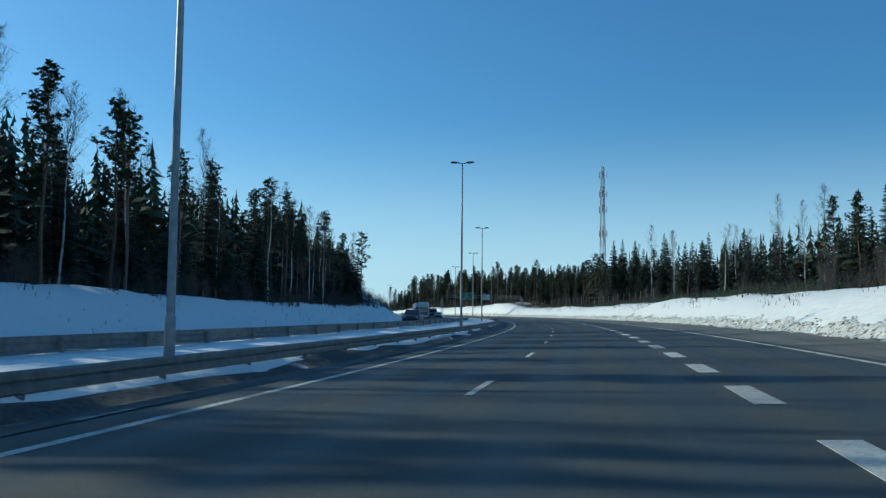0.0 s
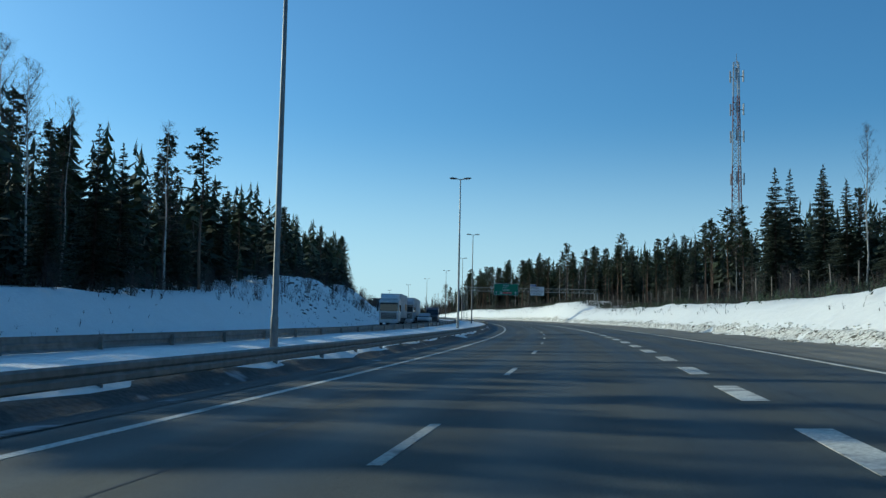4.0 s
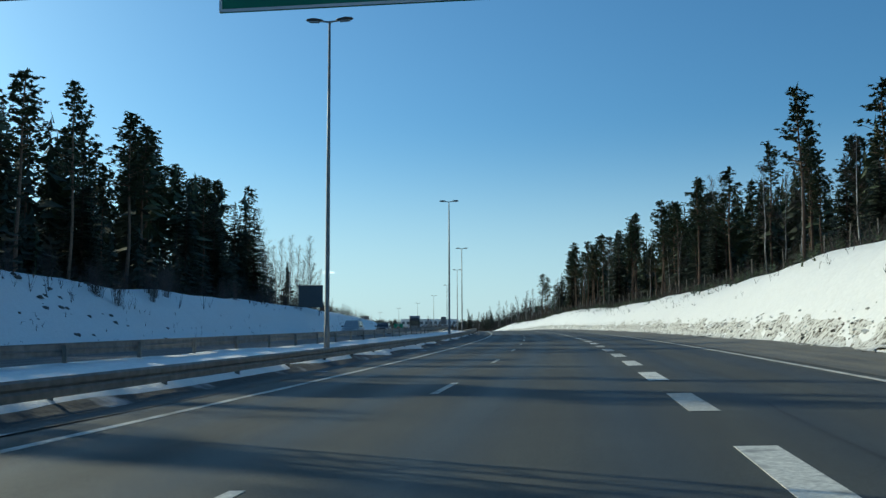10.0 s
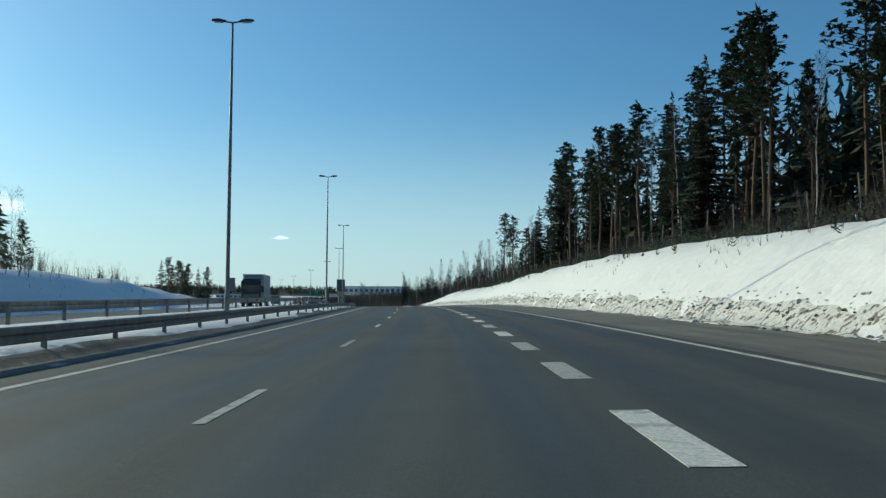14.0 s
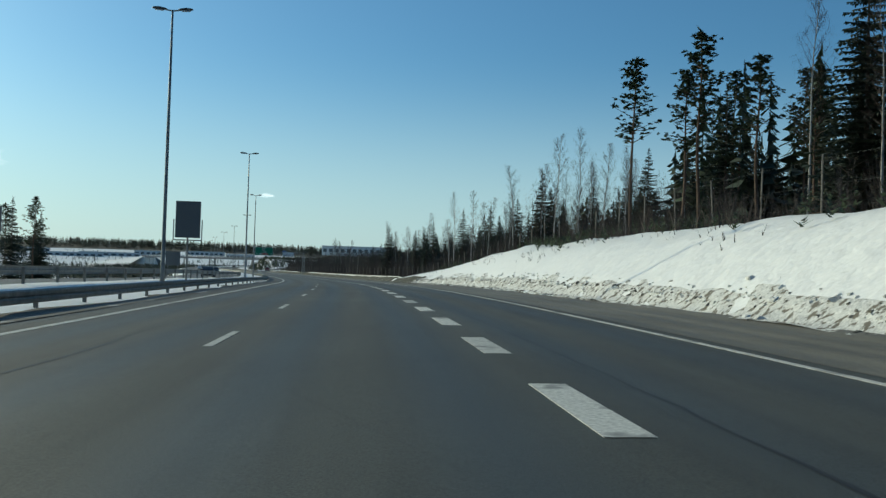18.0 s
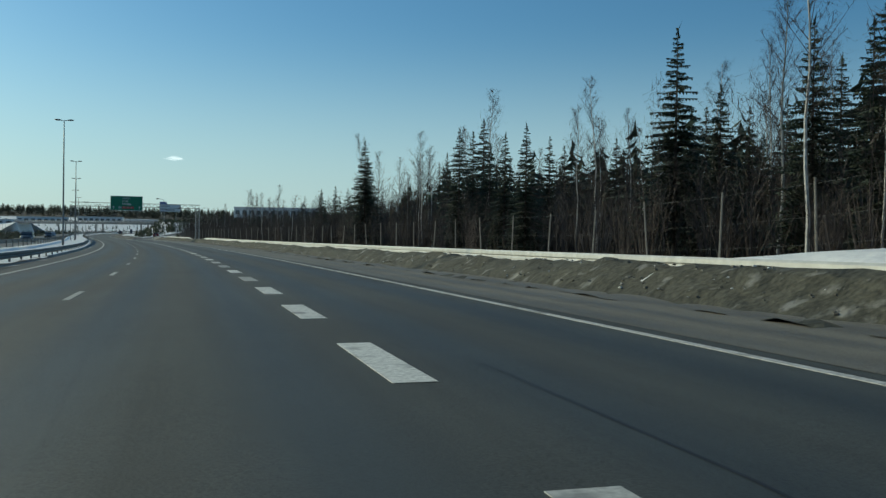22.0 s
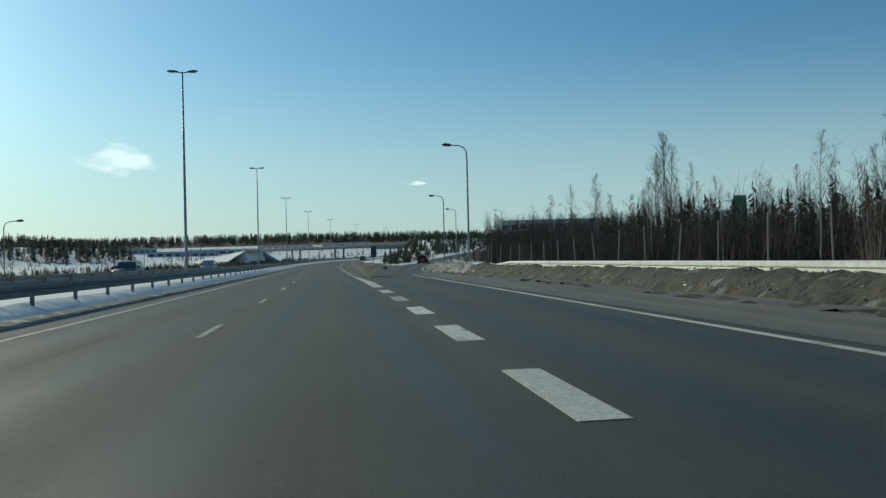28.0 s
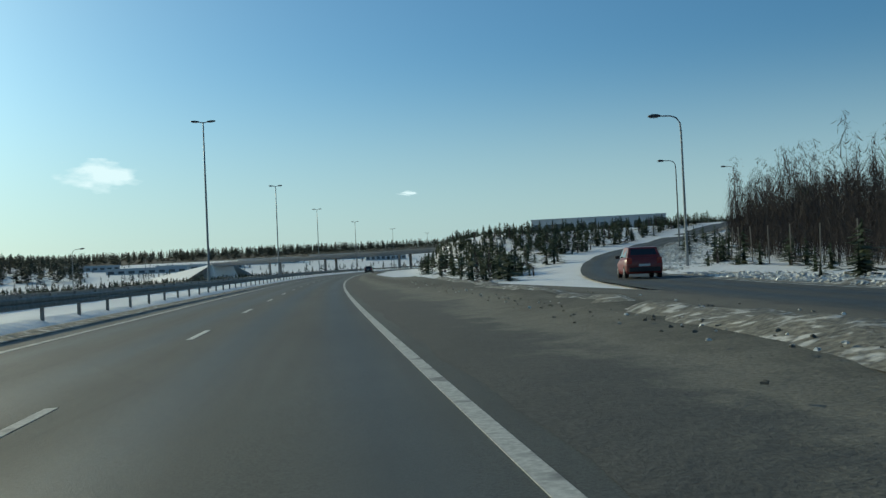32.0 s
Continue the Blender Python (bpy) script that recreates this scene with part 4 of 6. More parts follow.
# ---- radio mast ----
RED = mat("mast_red", (0.14, 0.05, 0.05), 0.6, spread=0.2)
WHITE = mat("mast_white", (0.3, 0.32, 0.35), 0.6, spread=0.1)
mast = thing("radio_mast", "tall red and white lattice radio mast carrying antenna panels", "radio mast", spot(268.2, 33, land(268, 33)))
for band in range(7):
    sh = Shape()
    z0, z1 = band * 5.75, band * 5.75 + 5.75
    w = lambda z: 1.15 - 0.016 * z
    corners = lambda z: [(w(z) * math.cos(q), w(z) * math.sin(q), z) for q in (0.5, 2.594, 4.689)]
    for i in range(3):
        sh.tube([corners(z0)[i], corners(z1)[i]], [0.1, 0.1], 5, False)
        for k in range(6):
            a, b = z0 + k * 0.9583, z0 + (k + 1) * 0.9583
            sh.tube([corners(a)[i], corners(b)[(i + 1) % 3]], [0.05, 0.05], 3, False)
            sh.tube([corners(b)[i], corners(b)[(i + 1) % 3]], [0.025, 0.025], 3, False)
    part("lattice_section", sh, RED if band % 2 else WHITE, mast)
for z in (20, 27, 31.5, 37):
    for q in (0.2, 2.3, 4.4):
        m = Matrix.Rotation(q, 4, "Z") @ Matrix.Translation((1.1, 0, z))
        pnl = part("antenna_panel", Shape().box((0.0, -0.16, 0), (0.14, 0.16, 1.9), m), WHITE, mast)
        part("bracket", Shape().box((-0.5, -0.03, 0.8), (0.02, 0.03, 0.9), m), DARK, pnl)
part("top_pole", Shape().tube([(0, 0, 40.0), (0, 0, 41.6)], [0.05, 0.03], 6), DARK, mast)


# ---- gantries and signs ----
GREEN = mat("sign_green", (0.012, 0.17, 0.095), 0.45, spread=0.08, fine=2)
SIGN_WHITE = mat("sign_white", (0.62, 0.64, 0.66), 0.45, spread=0.06, fine=2)
SIGN_BLUE = mat("sign_blue", (0.02, 0.08, 0.3), 0.45, spread=0.08)
SIGN_RED = mat("sign_red", (0.5, 0.03, 0.04), 0.45, spread=0.08)
BLACK = mat("black_paint", (0.02, 0.02, 0.022), 0.5, spread=0.1)
SIGN_BACK = mat("sign_back", (0.11, 0.12, 0.13), 0.6, metal=0.3, spread=0.15)


def letters(text, size, x, z, y, material, parent, name="lettering", align="LEFT"):
    c = bpy.data.curves.new(name, "FONT")
    c.body, c.size, c.align_x, c.extrude, c.space_character, c.offset = text, size, align, 0.004, 1.12, size * 0.012
    tmp = bpy.data.objects.new(name, c)
    me = bpy.data.meshes.new_from_object(tmp)
    bpy.data.objects.remove(tmp)
    bpy.data.curves.remove(c)
    me.materials.clear()
    me.materials.append(material)
    o = new(name, me)
    o.parent = parent
    o.matrix_local = pose(x, y, z, 90)
    return o


def panel(name, x0, x1, z0, z1, y, material, parent, label=""):
    p = part(name, Shape().box((x0, y, z0), (x1, y + 0.05, z1)), material, parent, label)
    edge = Shape()
    for a, b in (((x0, z0), (x1, z0 + 0.04)), ((x0, z1 - 0.04), (x1, z1)), ((x0, z0), (x0 + 0.04, z1)), ((x1 - 0.04, z0), (x1, z1))):
        edge.box((a[0], y - 0.004, a[1]), (b[0], y, b[1]))
    part("rim", edge, SIGN_WHITE if material is not SIGN_WHITE else BLACK, p)
    back = Shape()
    for z in (z0 + 0.3, (z0 + z1) / 2, z1 - 0.3):
        back.box((x0 + 0.1, y + 0.05, z - 0.04), (x1 - 0.1, y + 0.11, z + 0.04))
    part("stiffener", back, STEEL, p)
    return p


def arrow(x, z, h, y, material, parent, tilt=0.0):
    m = Matrix.Translation((x, y, z)) @ Matrix.Rotation(tilt, 4, "Y")
    sh = Shape().prism([(-0.05 * h, -0.5 * h), (0.05 * h, -0.5 * h), (0.05 * h, 0.15 * h), (0.26 * h, 0.02 * h), (0.26 * h, 0.16 * h), (0, 0.5 * h), (-0.26 * h, 0.16 * h), (-0.26 * h, 0.02 * h), (-0.05 * h, 0.15 * h)], -0.006, 0.0, m)
    return part("arrow", sh, material, parent)


def truss(x0, x1, z0, z1, w, bays, upright=False):
    """Lattice of four chords with zigzag bracing, along x or upright."""
    sh = Shape()
    span = (x1 - x0) if not upright else (z1 - z0)

    def pt(u, a, b):
        return Vector((x0 + u, (a - 0.5) * w, z0 + b * (z1 - z0))) if not upright else Vector((x0 + b * (x1 - x0), (a - 0.5) * w, z0 + u))
    for a in (0, 1):
        for b in (0, 1):
            sh.tube([pt(0, a, b), pt(span, a, b)], [0.04, 0.04], 5)
    for i in range(bays):
        u0, um, u1 = span * i / bays, span * (i + 0.5) / bays, span * (i + 1) / bays
        for a in (0, 1):
            sh.tube([pt(u0, a, 0), pt(um, a, 1)], [0.016, 0.016], 4, False)
            sh.tube([pt(um, a, 1), pt(u1, a, 0)], [0.016, 0.016], 4, False)
        for b in (0, 1):
            sh.tube([pt(u0, 0, b), pt(um, 1, b)], [0.014, 0.014], 4, False)
            sh.tube([pt(um, 1, b), pt(u1, 0, b)], [0.014, 0.014], 4, False)
    return sh


def gantry(s, x0, x1, low, high, label, exit_text):
    t = thing("sign_gantry", label, "sign gantry", spot(s, 0, 0))
    part("beam", truss(x0, x1, low, high, 0.7, int((x1 - x0) / 0.95)), STEEL, t)
    for x in (x0 + 0.05, x1 - 0.65):
        col = part("column", truss(x, x + 0.6, -0.4 + low_at(s, x), low, 0.7, 8, True), STEEL, t)
        part("foot", Shape().box((x - 0.2, -0.6, -0.5 + low_at(s, x)), (x + 0.8, 0.6, 0.12 + low_at(s, x)), taper=0.08), CONCRETE, col)
        part("cap", Shape().box((x - 0.05, -0.45, low - 0.1), (x + 0.65, 0.45, low)), DARK, col)
    return t


CONCRETE = mat("concrete", (0.3, 0.29, 0.28), 0.85, spread=0.2, fine=8, coarse=0.8, bump=0.3)


def guide_signs(t, gx0, gx1, gz0, gz1, wx0, wx1, wz0, wz1, last):
    g = panel("destination_sign", gx0, gx1, gz0, gz1, -0.5, GREEN, t, "dark green destination board with white lettering")
    u = (gz1 - gz0) / 2.2
    for i, word in enumerate(("VAASA", "PORI", "RAUMA")):
        letters(word, 0.36 * u, gx0 + 0.36 * (gx1 - gx0), gz1 - (0.47 + 0.44 * i) * u, -0.512, SIGN_WHITE, g)
    for x in (gx0 + 0.5, gx1 - 0.5):
        arrow(x, gz0 + 0.42 * u, 0.5 * u, -0.503, SIGN_WHITE, g)
    px, pz = gx0 + 0.3 * (gx1 - gx0), gz0 + 0.43 * u
    fr = Shape()
    for q in ((-0.23, -0.2, 0.23, -0.175), (-0.23, 0.175, 0.23, 0.2), (-0.23, -0.2, -0.205, 0.2), (0.205, -0.2, 0.23, 0.2)):
        fr.box((px + q[0] * u, -0.505, pz + q[1] * u), (px + q[2] * u, -0.5, pz + q[3] * u))
    fr.box((px - 0.15 * u, -0.505, pz - 0.022 * u), (px + 0.16 * u, -0.5, pz + 0.022 * u))
    fr.prism([(px - 0.06 * u, pz - 0.14 * u), (px - 0.01 * u, pz - 0.14 * u), (px + 0.06 * u, pz), (px - 0.01 * u, pz + 0.14 * u), (px - 0.06 * u, pz + 0.14 * u), (px - 0.02 * u, pz)], -0.507, -0.501)
    fr.prism([(px - 0.17 * u, pz - 0.06 * u), (px - 0.14 * u, pz - 0.06 * u), (px - 0.1 * u, pz), (px - 0.14 * u, pz + 0.06 * u), (px - 0.17 * u, pz + 0.06 * u)], -0.507, -0.501)
    part("airport_symbol", fr, SIGN_WHITE, g)
    for k, num in enumerate(("3", "11", "12")):
        x = gx0 + (0.37 + 0.125 * k) * (gx1 - gx0)
        plate = part("route_plate", Shape().box((x, -0.506, gz0 + 0.26 * u), (x + 0.5, -0.5, gz0 + 0.6 * u)), SIGN_RED, g, "red route number plate")
        letters(num, 0.3 * u, x + 0.25, gz0 + 0.33 * u, -0.512, SIGN_WHITE, plate, "number", "CENTER")
    w = panel("exit_sign", wx0, wx1, wz0, wz1, -0.5, SIGN_WHITE, t, "white exit board with black lettering")
    h = (wz1 - wz0)
    two = 2 if last else 3
    letters("KURIKKA", 0.34, wx0 + 0.12, wz1 - 0.42, -0.512, BLACK, w)
    letters("LINNAKALLIO", 0.34, wx0 + 0.12, wz1 - 0.42 - h / two, -0.512, BLACK, w)
    part("divider", Shape().box((wx0 + 0.04, -0.506, wz1 - 0.06 - h / two), (wx1 - 0.04, -0.5, wz1 - 0.03 - h / two)), BLACK, w)
    if last:
        arrow(wx1 - 0.3, wz0 + h * 0.45, 0.55, -0.503, BLACK, w, radians(48))
    else:
        part("divider", Shape().box((wx0 + 0.04, -0.506, wz1 - 0.06 - 2 * h / 3), (wx1 - 0.04, -0.5, wz1 - 0.03 - 2 * h / 3)), BLACK, w)
        arrow(wx0 + 0.75, wz0 + h * 0.17, 0.45, -0.503, BLACK, w)
        letters("500 m", 0.34, wx0 + 1.2, wz0 + 0.16, -0.512, BLACK, w)
    tab = panel("junction_tab", wx0, wx0 + 1.15, wz1, wz1 + 0.42, -0.5, SIGN_BLUE, t, "small blue junction number tab")
    letters("43", 0.34, wx0 + 0.62, wz1 + 0.1, -0.512, SIGN_WHITE, tab, "number")
    part("junction_symbol", Shape().box((wx0 + 0.15, -0.506, wz1 + 0.08), (wx0 + 0.21, -0.5, wz1 + 0.34)).box((wx0 + 0.35, -0.506, wz1 + 0.08), (wx0 + 0.41, -0.5, wz1 + 0.34)), SIGN_WHITE, tab)


g1 = gantry(299.4, -10.3, 15.6, 6.05, 6.75, "grey lattice sign gantry over the road with green and white boards", "")
guide_signs(g1, -4.55, 0.15, 5.35, 7.55, 2.45, 5.2, 5.35, 7.1, False)
g2 = gantry(799.6, -10.3, 10.4, 5.85, 6.45, "lattice sign gantry before the exit with green and white boards", "")
guide_signs(g2, -4.1, 1.0, 5.25, 7.65, 3.75, 7.2, 5.2, 6.45, True)


def board(s, d, w, h, low, label, name="road_sign", frame_low=False, legs=(0,), turn=0.0):
    t = thing(name, label, "road sign", spot(s, d, land(s, d), turn))
    part("panel", Shape().box((-w / 2, -0.04, low), (w / 2, 0.02, low + h)), SIGN_BACK, t)
    for x in legs:
        part("post", Shape().tube([(x, 0.06, -0.4), (x, 0.06, low + h * 0.8)], [0.055, 0.055], 8), STEEL, t)
    for z in (low + 0.25, low + h - 0.25):
        part("bracket", Shape().box((-w / 2 + 0.05, 0.02, z - 0.03), (w / 2 - 0.05, 0.06, z + 0.03)), STEEL, t)
    if frame_low:
        fr = Shape()
        for x in (-w / 2 - 0.13, w / 2 + 0.07):
            fr.box((x, -0.03, low - 0.12), (x + 0.06, 0.03, low + h * 0.5))
        fr.box((-w / 2 - 0.13, -0.03, low - 0.18), (w / 2 + 0.13, 0.03, low - 0.11))
        part("frame", fr, STEEL, t)
    return t


board(577, -10.0, 1.5, 2.25, 2.75, "dark back of a roadside sign board on a single post", frame_low=True)
board(406, -28.2, 3.1, 2.8, 3.3 - land(406, -28.2), "large dark back of a direction board on the bank", legs=(-1.1, 1.1), turn=0)
board(615, -33.5, 2.0, 2.6, 3.9 - land(615, -33.5), "dark back of a roadside sign board in the valley", frame_low=True, legs=(-0.5, 0.5))
board(700, -24, 2.6, 2.6, 2.0, "dark back of a direction board beside the oncoming lanes", legs=(-0.9, 0.9))

# ---- exit ramp and gore ----
RAMP = [(836, 3.6), (870, 4.7), (890, 6.2), (910, 8.4), (930, 10.6), (950, 12.8), (980, 18.3), (1010, 28), (1040, 42), (1075, 62), (1120, 88), (1180, 112), (1260, 135)]
_rs, _rd = [q[0] for q in RAMP], [q[1] for q in RAMP]


def ramp_d(s):
    """Smooth line of the ramp's middle."""
    return float(sum(np.interp(s + o, _rs, _rd) for o in (-12, -6, 0, 6, 12)) / 5)


def ramp_at(s, off, z=0.0):
    d, e = ramp_d(s), 1.0
    a, b = at(s - e, ramp_d(s - e)), at(s + e, ramp_d(s + e))
    n = (b - a).cross(Vector((0, 0, 1))).normalized()
    p = at(s, d)
    return Vector((p.x + n.x * off, p.y + n.y * off, at(s, 0, max(float(fall(s)) * min(d, 8), land(s, d) + 0.06)).z + z))


def ramp_strip(name, s0, s1, o0, o1, lift, material, n=2, step=4.0, **tags):
    sh, k = Shape(), int((s1 - s0) / step)
    uv = []
    for i in range(k + 1):
        s = s0 + (s1 - s0) * i / k
        for j in range(n + 1):
            o = o0 + (o1 - o0) * j / n
            sh.v.append(ramp_at(s, o, lift))
            uv.append((o, s))
    for i in range(k):
        for j in range(n):
            a = i * (n + 1) + j
            sh.f.append((a, a + 1, a + n + 2, a + n + 1))
    me = sh.mesh(name)
    lay = me.uv_layers.new(name="road")
    idx = np.empty(len(me.loops), dtype=np.int32)
    me.loops.foreach_get("vertex_index", idx)
    lay.data.foreach_set("uv", np.array(uv, dtype=np.float32)[idx].ravel())
    return tagged(part(name, me, material), **tags)


exit_ramp = ramp_strip("exit_ramp", 862, 1255, -2.1, 2.4, 0.014, ASPHALT, 3, label="dark asphalt exit ramp curving away and uphill", category="road", kind="structure")
ramp_strip("ramp_line", 874, 1250, 2.0, 2.13, 0.022, WORN, 1, label="worn white edge line of the ramp", category="road marking", kind="structure")
ramp_strip("ramp_verge", 868, 1250, 2.4, 3.6, 0.01, DIRTY, 2, label="dirty slush verge along the ramp", category="shoulder", kind="structure")
def gore_mat():
    """Across the gore (UV: share across, metres along): bare asphalt at the edges, trails of pale dust, mud in the middle."""
    m = bpy.data.materials.new("gore_dirt")
    m.use_nodes = True
    n, l = m.node_tree.nodes, m.node_tree.links
    b = n["Principled BSDF"]
    b.inputs["Roughness"].default_value = 0.9
    uv = n.new("ShaderNodeUVMap")
    uv.uv_map = "road"
    geo = n.new("ShaderNodeNewGeometry")
    trail = n.new("ShaderNodeMapping")
    trail.inputs["Scale"].default_value = (3.0, 0.1, 1.0)
    l.new(uv.outputs[0], trail.inputs[0])
    noises = []
    for vec, scale, detail in ((trail.outputs[0], 1.6, 6), (geo.outputs["Position"], 1.3, 7), (geo.outputs["Position"], 22.0, 4)):
        t = n.new("ShaderNodeTexNoise")
        t.inputs["Scale"].default_value, t.inputs["Detail"].default_value, t.inputs["Roughness"].default_value = scale, detail, 0.65
        l.new(vec, t.inputs["Vector"])
        noises.append(t.outputs["Fac"])
    sep = n.new("ShaderNodeSeparateXYZ")
    l.new(uv.outputs[0], sep.inputs[0])
    where = sep.outputs[0]
    for f, k in ((noises[0], 0.45), (noises[1], 0.35)):
        c = n.new("ShaderNodeMath")
        c.operation = "MULTIPLY_ADD"
        c.inputs[1].default_value = k
        l.new(f, c.inputs[0])
        l.new(where, c.inputs[2])
        where = c.outputs[0]
    off = n.new("ShaderNodeMath")
    off.operation = "SUBTRACT"
    off.inputs[1].default_value = 0.47
    l.new(where, off.inputs[0])
    ramp = n.new("ShaderNodeValToRGB")
    el = ramp.color_ramp.elements
    el[0].position, el[0].color = 0.0, (0.05, 0.053, 0.05, 1)
    el[1].position, el[1].color = 1.0, (0.06, 0.06, 0.056, 1)
    for at_u, col in ((0.1, (0.06, 0.062, 0.056)), (0.22, (0.15, 0.142, 0.112)), (0.36, (0.1, 0.095, 0.073)), (0.48, (0.055, 0.053, 0.04)), (0.64, (0.07, 0.067, 0.05)), (0.78, (0.125, 0.118, 0.095)), (0.92, (0.09, 0.087, 0.075))):
        q = el.new(at_u)
        q.color = (*col, 1)
    l.new(off.outputs[0], ramp.inputs[0])
    grain = n.new("ShaderNodeMapRange")
    for i, v in ((1, 0.3), (2, 0.7), (3, 0.6), (4, 1.4)):
        grain.inputs[i].default_value = v
    l.new(noises[2], grain.inputs[0])
    mul = n.new("ShaderNodeMix")
    mul.data_type, mul.blend_type = "RGBA", "MULTIPLY"
    mul.inputs[0].default_value = 1.0
    l.new(ramp.outputs[0], mul.inputs[6])
    l.new(grain.outputs[0], mul.inputs[7])
    l.new(mul.outputs[2], b.inputs["Base Color"])
    k = n.new("ShaderNodeBump")
    k.inputs["Strength"].default_value, k.inputs["Distance"].default_value = 0.9, 0.06
    l.new(noises[1], k.inputs["Height"])
    k2 = n.new("ShaderNodeBump")
    k2.inputs["Strength"].default_value, k2.inputs["Distance"].default_value = 0.8, 0.015
    l.new(noises[2], k2.inputs["Height"])
    l.new(k.outputs[0], k2.inputs["Normal"])
    l.new(k2.outputs[0], b.inputs["Normal"])
    return m


gore = Shape()
gs = np.arange(858, 1120, 1.0)
for s in gs:
    lo = 2.15 - 0.35 * min(1.0, max(0.0, (s - 903) / 12)) + 0.15 * noise.noise(Vector((s * 0.4, 0, 3)))
    hi = max(lo + 0.05, ramp_d(s) - 2.0) if s < 948 else max(4.5, 10.7 - (s - 948) * 0.05)
    for j in range(13):
        d = lo + (hi - lo) * j / 12
        hump = 0.5 * max(0, 1 - abs(s - 907) / 8) * max(0.0, 1 - abs(d - 5.0) / 2.2) + 0.22 * max(0, min(1, (s - 925) / 12)) * max(0.0, 1 - abs(d - 5.5 - 0.03 * (s - 925)) / 1.8)
        gore.v.append(at(s, d, float(fall(s)) * min(d, 8) + (0.014 if j else 0.004) + hump * (1 + 0.5 * noise.noise(Vector((s * 0.9, d * 1.5, 4)))) + (0.05 * abs(noise.noise(Vector((s * 0.3, d, 0)))) + 0.05 * abs(noise.noise(Vector((s * 0.9, d * 2.5, 0)))) if 0 < j < 12 else 0)))
for i in range(len(gs) - 1):
    for j in range(12):
        a = i * 13 + j
        gore.f.append((a, a + 1, a + 14, a + 13))
gore_me = gore.mesh("gore_area", True)
gore_uv = gore_me.uv_layers.new(name="road")
for loop in gore_me.loops:
    gore_uv.data[loop.index].uv = ((loop.vertex_index % 13) / 12, float(gs[loop.vertex_index // 13]))
tagged(part("gore_area", gore_me, gore_mat()), "sandy brown gore area with thawing mud between lanes", "ground", kind="structure")
for i in range(12):
    s = 869.0 + i * 2.82
    w = 0.1 + 0.018 * i
    d0 = 1.78
    bar = Shape()
    for (u, d) in ((0, d0), (0.36, d0), (0.26, d0 + 0.2 + w), (0.0, d0 + 0.15 + w)):
        bar.v.append(at(s + u, d, float(fall(s)) * d + 0.006))
    bar.f.append((0, 1, 2, 3))
    part("gore_bar", bar, PAINT, road)
wedge = Shape()
for s, d0, d1 in ((840, 1.5, 1.9), (849, 1.48, 1.9), (857, 1.43, 1.76), (863, 1.42, 1.6)):
    wedge.v += [at(s, d0, float(fall(s)) * d0 + 0.009), at(s, d1, float(fall(s)) * d1 + 0.009)]
for i in range(3):
    wedge.f.append((2 * i, 2 * i + 1, 2 * i + 3, 2 * i + 2))
part("gore_wedge", wedge, PAINT, road)

# Back-lit board: its shade is put into the dark navy and the greyed chevrons.
NAVY = mat("dark_navy_sheet", (0.012, 0.024, 0.06), 0.5, spread=0.15)
CHEVRON = mat("backlit_chevron", (0.1, 0.12, 0.16), 0.5, spread=0.2)
gs_t = thing("gore_sign", "dark chevron board on a post at the exit nose", "road sign", spot(908.5, 4.85, low_at(908, 4.85) + 0.1))
gp = part("panel", Shape().box((-0.31, -0.04, 1.25), (0.31, 0.0, 2.45)), NAVY, gs_t)
for i in range(3):
    z = 1.28 + 0.36 * i
    part("chevron", Shape().prism([(-0.31, z), (-0.31, z + 0.17), (0, z + 0.4), (0.31, z + 0.17), (0.31, z), (0, z + 0.23)], -0.046, -0.04), CHEVRON, gp)
part("post", Shape().tube([(0, 0.04, -0.3), (0, 0.04, 2.4)], [0.04, 0.04], 8), STEEL, gs_t)
bag = Shape().tube([(0, -0.05, 0), (0, -0.05, 0.12), (0.02, -0.05, 0.34), (0.0, -0.05, 0.42)], [0.16, 0.2, 0.15, 0.04], 9)
bag.v = [v + Vector((noise.noise(v * 9), noise.noise(v * 9 + Vector((3, 0, 0))), 0)) * 0.05 for v in bag.v]
sack = tagged(part("sand_bag", bag, SNOW, smooth=True), "lumpy white sack at the foot of the post", "sack")
sack.matrix_world = spot(908.3, 4.85, low_at(908, 4.85) + 0.2)

# ---- ramp lamps ----
def ramp_lamp():
    t = thing("ramp_lamp", "single curved-arm steel street lamp beside the ramp", "street lamp", group="lamps along the ramp")
    part("pole", Shape().tube([(0, 0, -1.2), (0, 0, 1.3), (0, 0, 8.4), (-0.04, 0, 9.0), (-0.25, 0, 9.35), (-0.6, 0, 9.5), (-1.35, 0, 9.55)], [0.1, 0.09, 0.06, 0.055, 0.05, 0.045, 0.04], 8), STEEL, t, smooth=True)
    h = Shape().tube([(-1.2, 0, 9.55), (-1.4, 0, 9.57), (-1.75, 0, 9.6), (-2.0, 0, 9.58)], [0.05, 0.11, 0.12, 0.04], 8)
    head = part("luminaire", h, DARK, t, "dark lamp head", smooth=True)
    part("lens", Shape().prism([(-1.9, 9.5), (-1.4, 9.47), (-1.4, 9.44), (-1.9, 9.46)], -0.07, 0.07), GLASSY, head)
    return t


rl = ramp_lamp()
rl.matrix_world = spot(878.4, 11.0, land(878.4, 11.3) + 0.55)
for s, d, q in ((930.3, 15.4, -12), (977.5, 22.9, -22), (1021.8, 38.1, -30), (1065.5, 61.1, -35), (1115, 92, -30)):
    copy_thing(rl, spot(s, d, land(s, d), q))
for s, d in ((905, -33), (990, -36), (1075, -44), (1160, -60)):
    copy_thing(rl, spot(s, d, land(s, d), 180))

